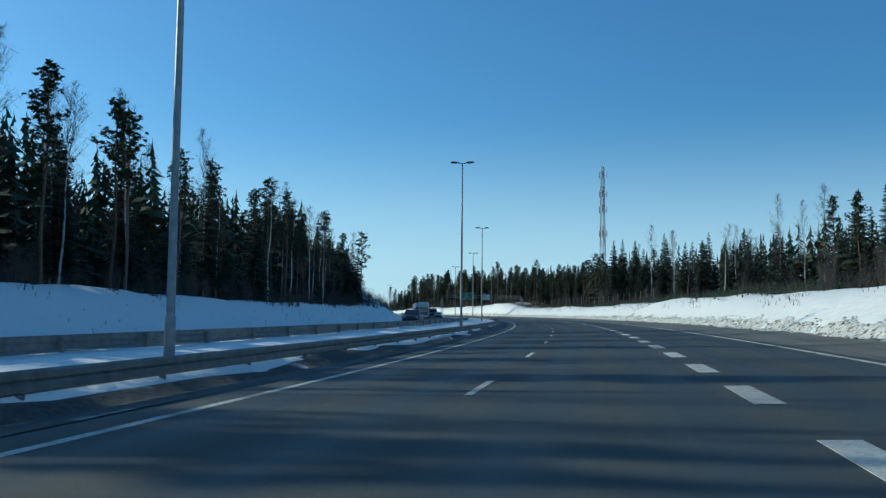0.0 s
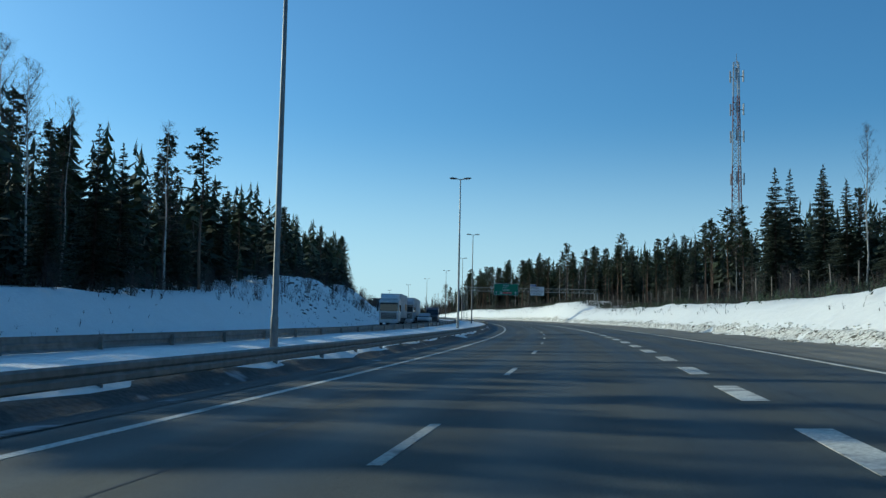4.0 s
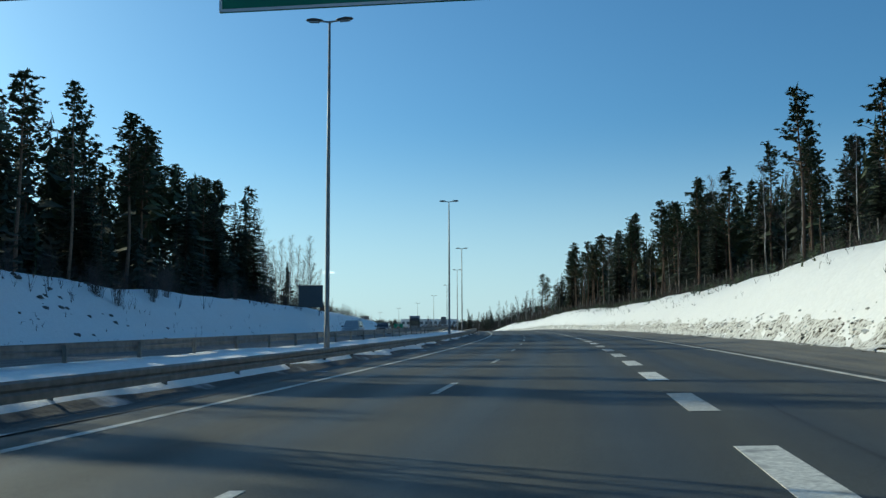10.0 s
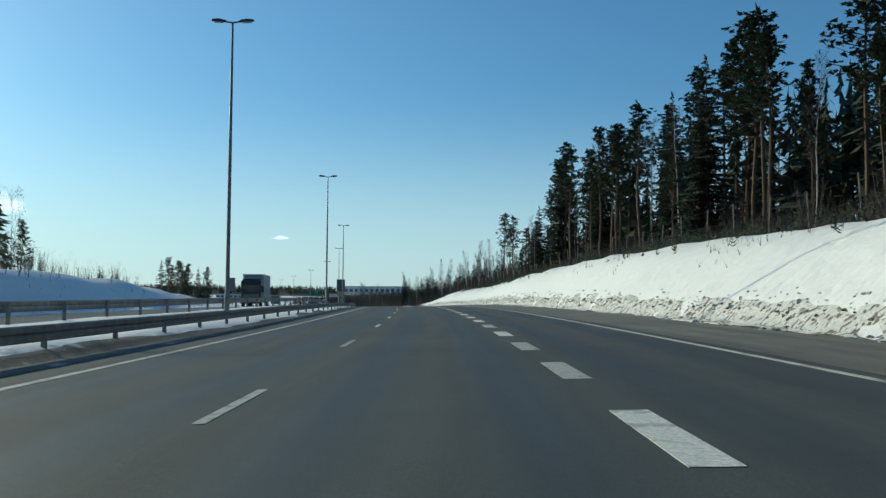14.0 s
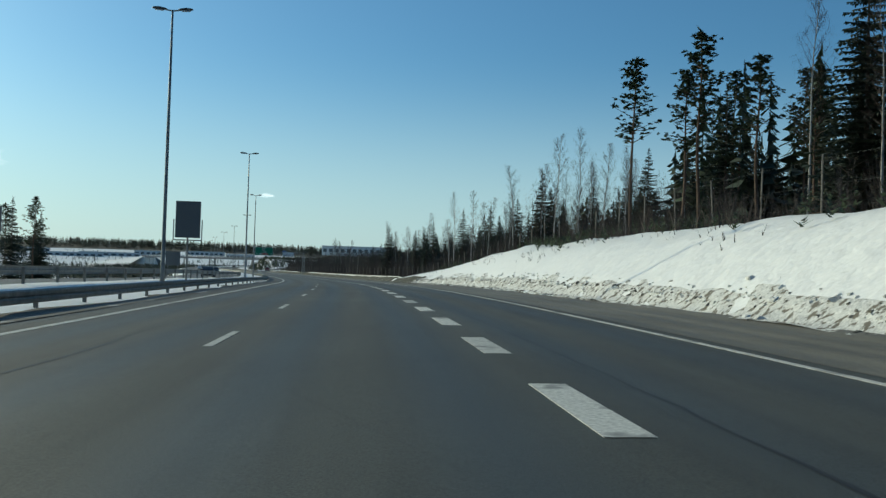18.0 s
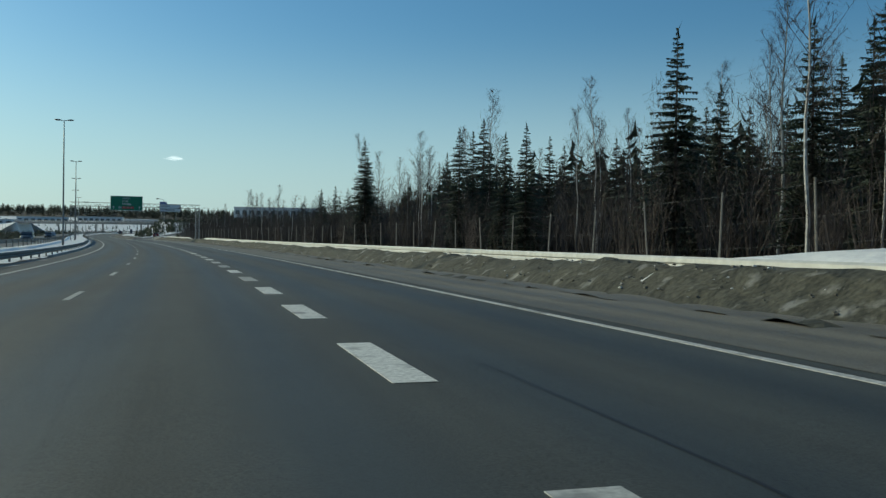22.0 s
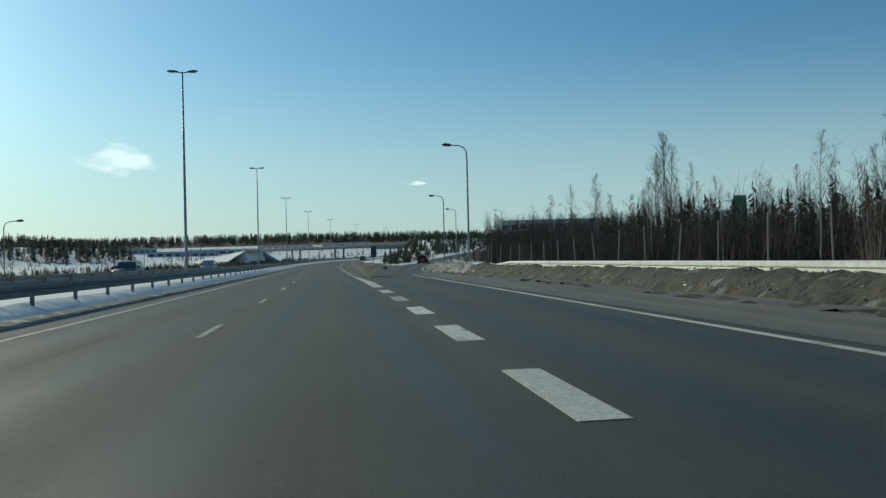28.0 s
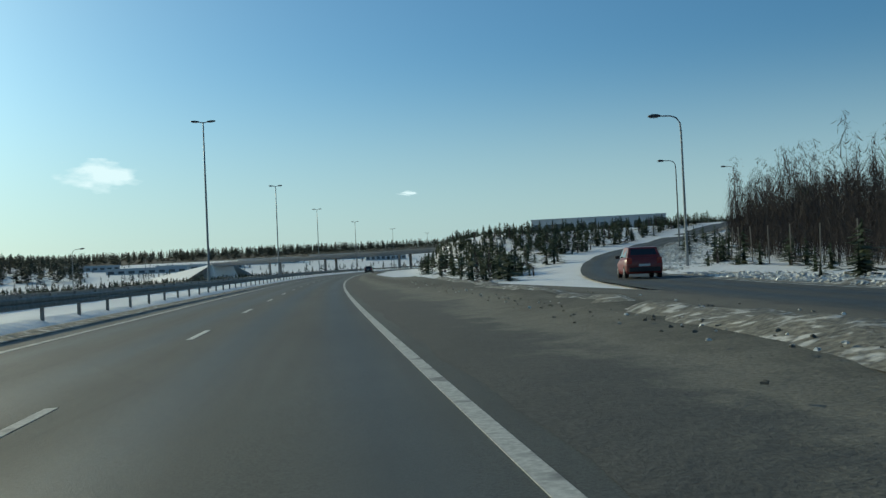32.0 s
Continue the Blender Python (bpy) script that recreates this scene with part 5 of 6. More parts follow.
# ---- overpass ----
A, B = at(1195, 62, 0), at(1345, -120, 0)
along = (B - A).normalized()
turn = math.atan2(along.y, along.x)
z_deck = at(1240, 0, 0).z + 5.3
bridge = thing("overpass", "grey concrete overpass with steel railing across the road", "bridge", Matrix.Translation((A.x, A.y, z_deck)) @ Matrix.Rotation(turn, 4, "Z"))
span = (B - A).length
part("deck", Shape().prism([(-0.0, 0.0), (-0.0, 1.25), (span, 1.25), (span, 0.0)], -5.0, 5.0), CONCRETE, bridge)
part("edge_beam", Shape().box((0, -5.3, 0.9), (span, -5.0, 1.45)).box((0, 5.0, 0.9), (span, 5.3, 1.45)), CONCRETE, bridge)
for side in (-5.2, 5.2):
    r = Shape()
    for z in (1.75, 2.05, 2.4):
        r.tube([(0, side, z), (span, side, z)], [0.035, 0.035], 4)
    for x in np.arange(0, span, 2.5):
        r.box((x - 0.04, side - 0.04, 1.4), (x + 0.04, side + 0.04, 2.4))
    part("railing", r, STEEL, bridge)
for x in (span * 0.2, span * 0.40, span * 0.60, span * 0.78):
    for y in (-2.6, 2.6):
        part("pillar", Shape().tube([(x, y, -9), (x, y, 0)], [0.5, 0.5], 12), CONCRETE, bridge)
for x0, x1 in ((-60, 4), (span - 4, span + 70)):
    em = Shape()
    em.prism([(x0, -11), (x1 + 9, -11), (x1, 0.9), (x0, -7)] if x0 < 0 else [(x0 - 9, -11), (x1, -11), (x1, -7), (x0, 0.9)], -5.5, 5.5)
    slopes = Shape()
    xa, xb = x0, x1
    za, zb = (-7.0, 0.95) if x0 < 0 else (0.95, -7.0)
    for y0, y1 in ((-5.4, -22), (5.4, 22)):
        slopes.poly((xa, y0, za), (xb, y0, zb), (xb, y1, -8), (xa, y1, -8))
    part("abutment", em, SNOW, bridge, "snow-covered bridge abutment")
    part("embankment", slopes, SNOW, bridge, "snow-covered embankment")

# ---- far buildings ----
HALL = mat("hall_cladding", (0.42, 0.45, 0.47), 0.6, spread=0.08, fine=0.4, coarse=0.05)
HALL_GREEN = mat("green_cladding", (0.02, 0.14, 0.05), 0.5, spread=0.12, fine=1)
WINDOW = mat("window_glass", (0.05, 0.07, 0.09), 0.15, spread=0.1, spec=0.7)


def building(a, r, w, dep, h, material, label, z=None, turn=0.0, rows=1, cols=10):
    q = radians(a)
    p = HILL_C + Vector((-math.sin(q) * r, math.cos(q) * r, 0))
    p.z = hill(r, q) - 1 if z is None else z
    t = thing("building", label, "building", Matrix.Translation(p) @ Matrix.Rotation(q + radians(turn), 4, "Z"))
    part("wall", Shape().box((-w / 2, 0, 0), (w / 2, dep, h)), material, t)
    part("roof", Shape().box((-w / 2 - 0.4, -0.4, h), (w / 2 + 0.4, dep + 0.4, h + 0.7)), HALL, t)
    for i in range(cols):
        for j in range(rows):
            x = -w / 2 + w * (i + 0.5) / cols
            z0 = h * (j + 0.35) / rows
            win = part("window", Shape().box((x - w / cols * 0.3, -0.06, z0), (x + w / cols * 0.3, 0.02, z0 + h / rows * 0.4)), WINDOW, t)
            part("sill", Shape().box((x - w / cols * 0.32, -0.15, z0 - 0.12), (x + w / cols * 0.32, 0.0, z0)), HALL, win)
    return t


building(20.0, 460, 64, 40, 8, HALL, "long pale grey industrial hall behind saplings", z=HILL_C.z + 13.8, cols=12)
building(8.35, 640, 9, 9, 25, HALL_GREEN, "tall green clad tower of a store", z=HILL_C.z + 17, cols=2)
building(9.3, 638, 12, 9, 16, HALL, "pale side wing of the store", z=HILL_C.z + 15, cols=3)
for a, r, w, h in ((47, 760, 60, 5), (50, 850, 46, 5), (44, 800, 70, 5), (40, 860, 54, 6), (36, 900, 50, 6), (33, 840, 36, 6)):
    building(a, r, w, 24, h, HALL, "low pale industrial building on the far hillside", turn=random.Random(int(a)).uniform(-20, 20), cols=8)


# ---- vehicles ----
TYRE = mat("tyre_rubber", (0.025, 0.025, 0.026), 0.85, spread=0.2)
RIM = mat("alloy_rim", (0.35, 0.36, 0.37), 0.35, metal=0.8, spread=0.1)
AUTO_GLASS = mat("car_glass", (0.02, 0.025, 0.03), 0.08, spread=0.05, spec=0.8)
LAMP_WHITE = mat("headlight", (0.7, 0.72, 0.75), 0.15, spread=0.05, spec=0.8)
LAMP_RED = mat("tail_light", (0.35, 0.01, 0.01), 0.2, spread=0.05, spec=0.7)
PLASTIC = mat("black_plastic", (0.03, 0.03, 0.032), 0.6, spread=0.2)
PLATE = mat("number_plate", (0.6, 0.6, 0.58), 0.5, spread=0.05)


def paint(name, c):
    m = mat(name, c, 0.35, spread=0.1, fine=3, coarse=0.9, spec=0.6)
    return m


def loft(rings):
    sh, n = Shape(), len(rings[0])
    for r in rings:
        sh.v += [Vector(p) for p in r]
    for i in range(len(rings) - 1):
        for k in range(n):
            a, b = i * n + k, i * n + (k + 1) % n
            sh.f.append((a, b, b + n, a + n))
    sh.f.append(tuple(range(n))[::-1])
    sh.f.append(tuple((len(rings) - 1) * n + k for k in range(n)))
    return sh


def ring_at(y, w, z0, z1, tuck=0.06):
    """Rounded section across the car."""
    return [(-w + tuck, y, z0), (-w, y, z0 + 0.18), (-w, y, z1 - 0.16), (-w + tuck * 1.4, y, z1), (w - tuck * 1.4, y, z1), (w, y, z1 - 0.16), (w, y, z0 + 0.18), (w - tuck, y, z0)]


def wheel(x, y, r, w, parent, name="wheel"):
    o = Shape().tube([(x - w / 2, y, r), (x - w * 0.4, y, r), (x + w * 0.4, y, r), (x + w / 2, y, r)], [r * 0.9, r, r, r * 0.9], 18)
    tyre = part(name, o, TYRE, parent, smooth=True)
    sgn = 1 if x > 0 else -1
    part("rim", Shape().tube([(x + sgn * w * 0.42, y, r), (x + sgn * w * 0.53, y, r)], [r * 0.62, r * 0.5], 12), RIM, tyre)


def car(name, label, colour, m, length=4.3, width=0.88, height=1.47, tail=0.55):
    """y runs to the front."""
    t = thing(name, label, "car", m)
    h, l = height, length / 2
    body = loft([ring_at(-l, width * 0.86, 0.32, 0.92), ring_at(-l + 0.12, width * 0.97, 0.22, 0.98), ring_at(-l * 0.5, width, 0.2, 0.98), ring_at(0.2, width, 0.2, 0.96), ring_at(l * 0.5, width, 0.2, 0.92), ring_at(l - 0.25, width * 0.96, 0.22, 0.8), ring_at(l, width * 0.82, 0.3, 0.66)])
    part("body", body, colour, t, smooth=True)
    roof0, roof1 = -l + tail, l * 0.18
    cab = loft([[(-width * 0.9, -l + 0.1, 0.93), (-width * 0.74, -l + tail * 0.8, h - 0.05), (width * 0.74, -l + tail * 0.8, h - 0.05), (width * 0.9, -l + 0.1, 0.93)],
                [(-width * 0.93, -0.2, 0.95), (-width * 0.76, -0.3, h), (width * 0.76, -0.3, h), (width * 0.93, -0.2, 0.95)],
                [(-width * 0.9, l * 0.52, 0.9), (-width * 0.73, roof1, h - 0.04), (width * 0.73, roof1, h - 0.04), (width * 0.9, l * 0.52, 0.9)]])
    part("cabin", cab, colour, t)
    part("rear_window", Shape().poly((-width * 0.72, -l + 0.2, 1.02), (width * 0.72, -l + 0.2, 1.02), (width * 0.64, -l + tail * 0.74, h - 0.12), (-width * 0.64, -l + tail * 0.74, h - 0.12)), AUTO_GLASS, t)
    g = t.children[-1]
    g.location = (0, -0.035, 0.0)
    part("windscreen", Shape().poly((-width * 0.8, l * 0.49, 0.96), (-width * 0.68, roof1 + 0.04, h - 0.1), (width * 0.68, roof1 + 0.04, h - 0.1), (width * 0.8, l * 0.49, 0.96)), AUTO_GLASS, t)
    t.children[-1].location = (0, 0.03, 0.012)
    for sx in (-1, 1):
        part("side_window", Shape().poly((sx * width * 0.915, -l + 0.55, 1.0), (sx * width * 0.925, l * 0.38, 0.99), (sx * width * 0.775, roof1 - 0.05, h - 0.1), (sx * width * 0.775, -l + tail + 0.15, h - 0.12)), AUTO_GLASS, t)
        t.children[-1].location = (sx * 0.012, 0, 0)
        part("headlight", Shape().box((sx * width * 0.5, l - 0.16, 0.56), (sx * width * 0.88, l - 0.02, 0.72)), LAMP_WHITE, t)
        part("tail_light", Shape().box((sx * width * 0.66, -l - 0.02, 0.68), (sx * width * 0.92, -l + 0.16, 0.96)), LAMP_RED, t)
        part("mirror", Shape().box((sx * width * 0.95, l * 0.3, 0.95), (sx * (width + 0.17), l * 0.36, 1.1)), PLASTIC, t, bevel=0.02)
        for y in (-l * 0.62, l * 0.62):
            wheel(sx * (width - 0.1), y, 0.31, 0.2, t)
    part("bumper", Shape().box((-width * 0.84, -l - 0.04, 0.3), (width * 0.84, -l + 0.06, 0.52)), PLASTIC, t, bevel=0.03)
    part("bumper", Shape().box((-width * 0.8, l - 0.1, 0.26), (width * 0.8, l + 0.03, 0.5)), PLASTIC, t, bevel=0.03)
    part("number_plate", Shape().box((-0.26, -l - 0.05, 0.56), (0.26, -l - 0.035, 0.67)), PLATE, t)
    return t


def truck(name, label, cab_paint, box_paint, m, length=9.0, trailer=0.0, logo=None):
    """y runs to the front; the cab's nose at y = 0."""
    t = thing(name, label, "truck", m)
    cab = loft([ring_at(0.0, 1.15, 0.5, 2.9, 0.1), ring_at(-0.15, 1.24, 0.45, 3.1, 0.1), ring_at(-1.2, 1.25, 0.45, 3.3, 0.1), ring_at(-2.0, 1.25, 0.45, 3.35, 0.1)])
    part("cab", cab, cab_paint, t)
    part("windscreen", Shape().box((-1.1, 0.0, 1.75), (1.1, 0.03, 2.55)), AUTO_GLASS, t)
    part("sun_visor", Shape().box((-1.15, 0.0, 2.6), (1.15, 0.25, 2.72)), PLASTIC, t)
    part("roof_fairing", loft([ring_at(-0.5, 1.05, 3.1, 3.3), ring_at(-1.9, 1.15, 3.2, 3.85)]), cab_paint, t)
    grille = part("grille", Shape().box((-0.95, 0.0, 0.75), (0.95, 0.05, 1.55)), PLASTIC, t)
    for z in (0.85, 1.0, 1.15, 1.3, 1.45):
        part("slat", Shape().box((-0.92, 0.05, z - 0.03), (0.92, 0.07, z + 0.03)), RIM, grille)
    part("bumper", Shape().box((-1.2, -0.1, 0.3), (1.2, 0.12, 0.7)), cab_paint, t, bevel=0.04)
    for sx in (-1, 1):
        part("headlight", Shape().box((sx * 0.72, 0.08, 0.5), (sx * 1.1, 0.13, 0.66)), LAMP_WHITE, t)
        part("side_window", Shape().box((sx * 1.245, -1.1, 1.75), (sx * 1.262, -0.3, 2.45)), AUTO_GLASS, t)
        arm = part("mirror", Shape().box((sx * 1.32, -0.25, 1.7), (sx * 1.5, -0.1, 2.5)), PLASTIC, t, bevel=0.03)
        part("mirror_arm", Shape().box((sx * 1.2, -0.2, 2.45), (sx * 1.4, -0.15, 2.5)), PLASTIC, arm)
        for y in (-1.2, -length + 2.4, -length + 1.2):
            wheel(sx * 1.05, y, 0.5, 0.32, t)
    part("chassis", Shape().box((-0.5, -length, 0.55), (0.5, -1.6, 0.95)), DARK, t)
    crate = part("cargo_box", Shape().box((-1.27, -length, 1.05), (1.27, -2.2, 3.95)), box_paint, t, bevel=0.03)
    for sx in (-1, 1):
        for y in np.arange(-length, -2.2, 1.35):
            part("seam", Shape().box((min(sx * 1.27, sx * 1.285), y, 1.05), (max(sx * 1.27, sx * 1.285), y + 0.05, 3.95)), RIM, crate)
        part("side_skirt", Shape().box((sx * 1.18 - 0.02, -length + 3.2, 0.45), (sx * 1.18 + 0.02, -2.4, 1.0)), PLASTIC, t)
    if logo:
        for sx in (-1, 1):
            part("logo_patch", Shape().box((sx * 1.27, -length + 0.6, 2.0), (sx * 1.29, -length + 2.8, 2.8)), logo, crate, "orange lettering patch drawn as plain block")
    if trailer:
        y1 = -length - 1.2
        tr = part("trailer_box", Shape().box((-1.27, y1 - trailer, 1.05), (1.27, y1, 3.95)), box_paint, t, bevel=0.03)
        part("drawbar", Shape().box((-0.1, -length - 1.3, 0.6), (0.1, -length, 0.75)), DARK, tr)
        for sx in (-1, 1):
            for y in (y1 - 1.6, y1 - trailer + 2.6, y1 - trailer + 1.3):
                wheel(sx * 1.05, y, 0.5, 0.32, t)
    return t


def van(name, label, colour, m):
    t = thing(name, label, "van", m)
    part("body", loft([ring_at(-2.7, 0.95, 0.3, 2.3), ring_at(-2.6, 0.98, 0.25, 2.42), ring_at(0.9, 0.98, 0.25, 2.42), ring_at(1.5, 0.95, 0.25, 2.1), ring_at(2.1, 0.95, 0.28, 1.3), ring_at(2.65, 0.85, 0.35, 1.0)]), colour, t)
    part("windscreen", Shape().poly((-0.86, 2.08, 1.33), (0.86, 2.08, 1.33), (0.8, 1.52, 2.03), (-0.8, 1.52, 2.03)), AUTO_GLASS, t)
    t.children[-1].location = (0, 0.02, 0.015)
    part("grille", Shape().box((-0.6, 2.62, 0.55), (0.6, 2.7, 0.9)), PLASTIC, t)
    for sx in (-1, 1):
        part("headlight", Shape().box((sx * 0.55, 2.45, 0.75), (sx * 0.86, 2.62, 0.98)), LAMP_WHITE, t)
        part("side_window", Shape().box((sx * 0.975, 0.3, 1.35), (sx * 0.99, 1.35, 1.95)), AUTO_GLASS, t)
        part("mirror", Shape().box((sx * 1.0, 1.35, 1.3), (sx * 1.2, 1.45, 1.65)), PLASTIC, t, bevel=0.02)
        for y in (-1.7, 1.8):
            wheel(sx * 0.87, y, 0.35, 0.22, t)
    return t


CAR_RED = paint("dark_red_paint", (0.2, 0.025, 0.022))
CAR_DARK = paint("dark_grey_paint", (0.04, 0.043, 0.05))
CAR_SILVER = paint("silver_paint", (0.34, 0.36, 0.38))
CAR_WHITE = paint("white_paint", (0.6, 0.6, 0.6))
TARP = mat("trailer_tarp", (0.5, 0.51, 0.52), 0.6, spread=0.12, fine=2, coarse=0.5)
ORANGE = mat("orange_print", (0.42, 0.2, 0.05), 0.6, spread=0.2)


def oncoming(s, d):
    return spot(s, d, opp(d) + 0.01, 180)


def ramp_pose(s, off=0.0):
    a, b = ramp_at(s - 1, off), ramp_at(s + 1, off)
    v = b - a
    return Matrix.Translation(ramp_at(s, off, 0.02)) @ Matrix.Rotation(math.atan2(-v.x, v.y), 4, "Z")


car("hatchback", "dusty dark red hatchback driving on the exit ramp", CAR_RED, ramp_pose(965, 0.1), length=3.9, height=1.5)
truck("box_truck", "white box truck on the oncoming carriageway, grimy with salt", CAR_WHITE, TARP, oncoming(231, -19.5), 10.5, logo=ORANGE)
truck("lorry", "silver cabbed lorry with grey box on the oncoming carriageway", CAR_SILVER, TARP, oncoming(257, -19.5), 8.5, trailer=8.5)
van("minibus", "dark minibus with white lamps in the oncoming fast lane", CAR_DARK, oncoming(264, -15.7))
car("estate_car", "silver estate car in the oncoming fast lane", CAR_SILVER, oncoming(240, -15.7), 4.6)
car("saloon_car", "dark saloon car in the oncoming fast lane", CAR_DARK, oncoming(97, -15.7), 4.6)
car("suv", "pale silver sport utility car in the oncoming slow lane", CAR_SILVER, oncoming(384, -19.5), 4.5, height=1.66)
car("saloon_car", "dark saloon car with lamps lit in the oncoming lane", CAR_DARK, oncoming(411, -19.5), 4.5)
truck("box_truck", "grey box truck in the distance on the oncoming carriageway", CAR_DARK, TARP, oncoming(518, -19.5), 9)
car("saloon_car", "dark saloon car on the oncoming carriageway by the valley", CAR_DARK, oncoming(655, -15.7), 4.5)
car("estate_car", "dark estate car on the oncoming carriageway", CAR_DARK, oncoming(782, -15.7), 4.6)
car("saloon_car", "dark grey car on the oncoming carriageway", CAR_DARK, oncoming(880, -15.7), 4.5)
car("suv", "pale silver car on the oncoming carriageway near the exit", CAR_SILVER, oncoming(930, -15.7), 4.5, height=1.6)
car("saloon_car", "dark car far ahead under the overpass", CAR_DARK, spot(1130, 0.2, low_at(1130, 0)), 4.5)


# ---- clods, stones, grass and twigs on the banks ----
def clod(sh, p, r, rnd):
    b, q = len(sh.v), rnd.uniform(0, 1.57)
    c, e = math.cos(q) * r, math.sin(q) * r
    for z in (-0.4, 0.25, 0.6):
        k = (1.0, 0.95, 0.4)[(-0.4, 0.25, 0.6).index(z)]
        for x, y in ((-1, -1), (1, -1), (1, 1), (-1, 1)):
            x, y = x * k * rnd.uniform(0.5, 1.2), y * k * rnd.uniform(0.5, 1.2)
            sh.v.append(p + Vector((x * c - y * e, x * e + y * c, z * r * rnd.uniform(0.6, 1.3))))
    for q in ((8, 9, 10, 11), (0, 1, 5, 4), (1, 2, 6, 5), (2, 3, 7, 6), (3, 0, 4, 7), (4, 5, 9, 8), (5, 6, 10, 9), (6, 7, 11, 10), (7, 4, 8, 11)):
        sh.f.append(tuple(b + i for i in q))


def bank_at(s, o, z):
    """Foot line: the verge at first, then the outer edge of the ramp."""
    u = min(1.0, max(0.0, (s - 862) / 24))
    a, b = at(s, 7.3 + (o - 2.5), low_at(s, 8)), ramp_at(s, o)
    return a.lerp(b, u) + Vector((0, 0, z))


rnd = random.Random(21)
clods = Shape()
earth = Shape()
for _ in range(16000):
    s = rnd.uniform(10, 622)
    d = max(7.8, 8.65 + rnd.gauss(0, 0.4 + 0.2 * noise.noise(Vector((s * 0.05, 0, 2)))))
    d = d if d < 9.7 else 8.6 + 0.5 * (d - 9.7)
    clod(earth if rnd.random() < 0.42 and d < 9.1 else clods, at(s, d, land(s, d)), rnd.uniform(0.02, 0.075) * (1.7 if rnd.random() < 0.05 else 1), rnd)
for _ in range(5200):
    s = rnd.uniform(612, 868)
    d = max(7.4, 8.5 + rnd.gauss(0, 0.5))
    clod(clods if rnd.random() < 0.25 else earth, at(s, d, land(s, d) + 0.08), rnd.uniform(0.01, 0.035), rnd)
for _ in range(5200):
    s = rnd.uniform(925, 1050)
    o = 3.0 + abs(rnd.gauss(0, 1.8))
    clod(clods, ramp_at(s, o, 0.02), rnd.uniform(0.03, 0.12), rnd)
for _ in range(900):
    s = rnd.uniform(922, 985)
    d = 5.6 + 0.03 * (s - 925) + rnd.gauss(0, 0.8)
    clod(clods if rnd.random() < 0.35 else earth, at(s, d, low_at(s, d) + 0.17), rnd.uniform(0.012, 0.035), rnd)

for _ in range(700):
    s, d = 907 + rnd.gauss(0, 2.4), 4.8 + rnd.gauss(0, 0.6)
    hump = 0.5 * max(0, 1 - abs(s - 907) / 8) * max(0.0, 1 - abs(d - 5.0) / 2.2)
    clod(clods if rnd.random() < 0.3 else earth, at(s, d, low_at(s, d) + 0.02 + hump), rnd.uniform(0.008, 0.03), rnd)
for _ in range(3600):
    s, o = rnd.uniform(862, 946), rnd.uniform(2.6, 4.6)
    k = min(1.0, max(0.12, (944 - s) / 16), max(0.1, (s - 849) / 14)) * 0.74
    clod(clods if rnd.random() < 0.5 else earth, bank_at(s, o, k * float(np.interp(o, [2.5, 2.9, 3.2, 3.5, 3.9, 4.6], [0, 0.1, 0.42, 0.7, 0.92, 0.98]))), rnd.uniform(0.012, 0.05), rnd)

ridge_low = sheet("plough_ridge", 606, 868, 0.6, [7.3, 7.6, 7.9, 8.2, 8.5, 8.8, 9.1, 9.4, 9.7], lambda s, d: land(s, d) + 0.1 - 0.022 * max(0.0, 622 - s) * min(1.0, max(0.0, (d - 7.6) / 0.8)) + 0.13 * noise.noise(Vector((s * 1.1, d * 2.2, 9))) + 0.07 * noise.noise(Vector((s * 3.1, d * 5, 2))), EARTH,
                  label="dirty brown ridge of ploughed snow and earth below the barrier", category="snow bank")
bank = Shape()
bs, prof = np.arange(850, 948, 0.8), [(2.5, 0.0), (2.9, 0.1), (3.2, 0.42), (3.5, 0.7), (3.9, 0.92), (4.5, 0.98), (5.2, 0.85), (6.2, 0.35), (7.2, -0.1)]
for s in bs:
    k = min(1.0, max(0.12, (944 - s) / 16), max(0.1, (s - 849) / 14)) * 0.74
    for o, z in prof:
        bump = noise.noise(Vector((s * 0.8, o * 1.2, 2))) * 0.14 + noise.noise(Vector((s * 2.1, o * 2.5, 5))) * 0.08
        bank.v.append(bank_at(s, o, z * k + (bump * (0.7 if s < 860 else 1.0) if 0.05 < z < 0.9 else 0)))
for i in range(len(bs) - 1):
    for j in range(len(prof) - 1):
        a = i * len(prof) + j
        bank.f.append((a, a + 1, a + len(prof) + 1, a + len(prof)))
bank_ob = part("ploughed_bank", bank, DIRTY, smooth=True)
bank_ob.data.materials.append(EARTH)
bank_ob.data.materials.append(SNOW)
bank_ob.data.polygons.foreach_set("material_index", [2 if j > 3 else 1 if bs[i] < 858 + 10 * noise.noise(Vector((i * 0.3, j, 0))) else 0 for i in range(len(bs) - 1) for j in range(len(prof) - 1)])
tagged(bank_ob, "dirty streaked wall of ploughed snow along the ramp", "snow bank", kind="structure")
sheet("ploughed_toe", 10, 622, 1.0, [8.2, 8.5, 8.8, 9.1, 9.4], lambda s, d: land(s, d) + 0.03 - (0.12 if d > 9.3 + 0.5 * noise.noise(Vector((s * 0.3, 0, 0))) else 0) + 0.08 * noise.noise(Vector((s * 1.5, d * 3, 1))), TOE,
      label="dirty crumbly toe of the snow bank", category="snow bank")
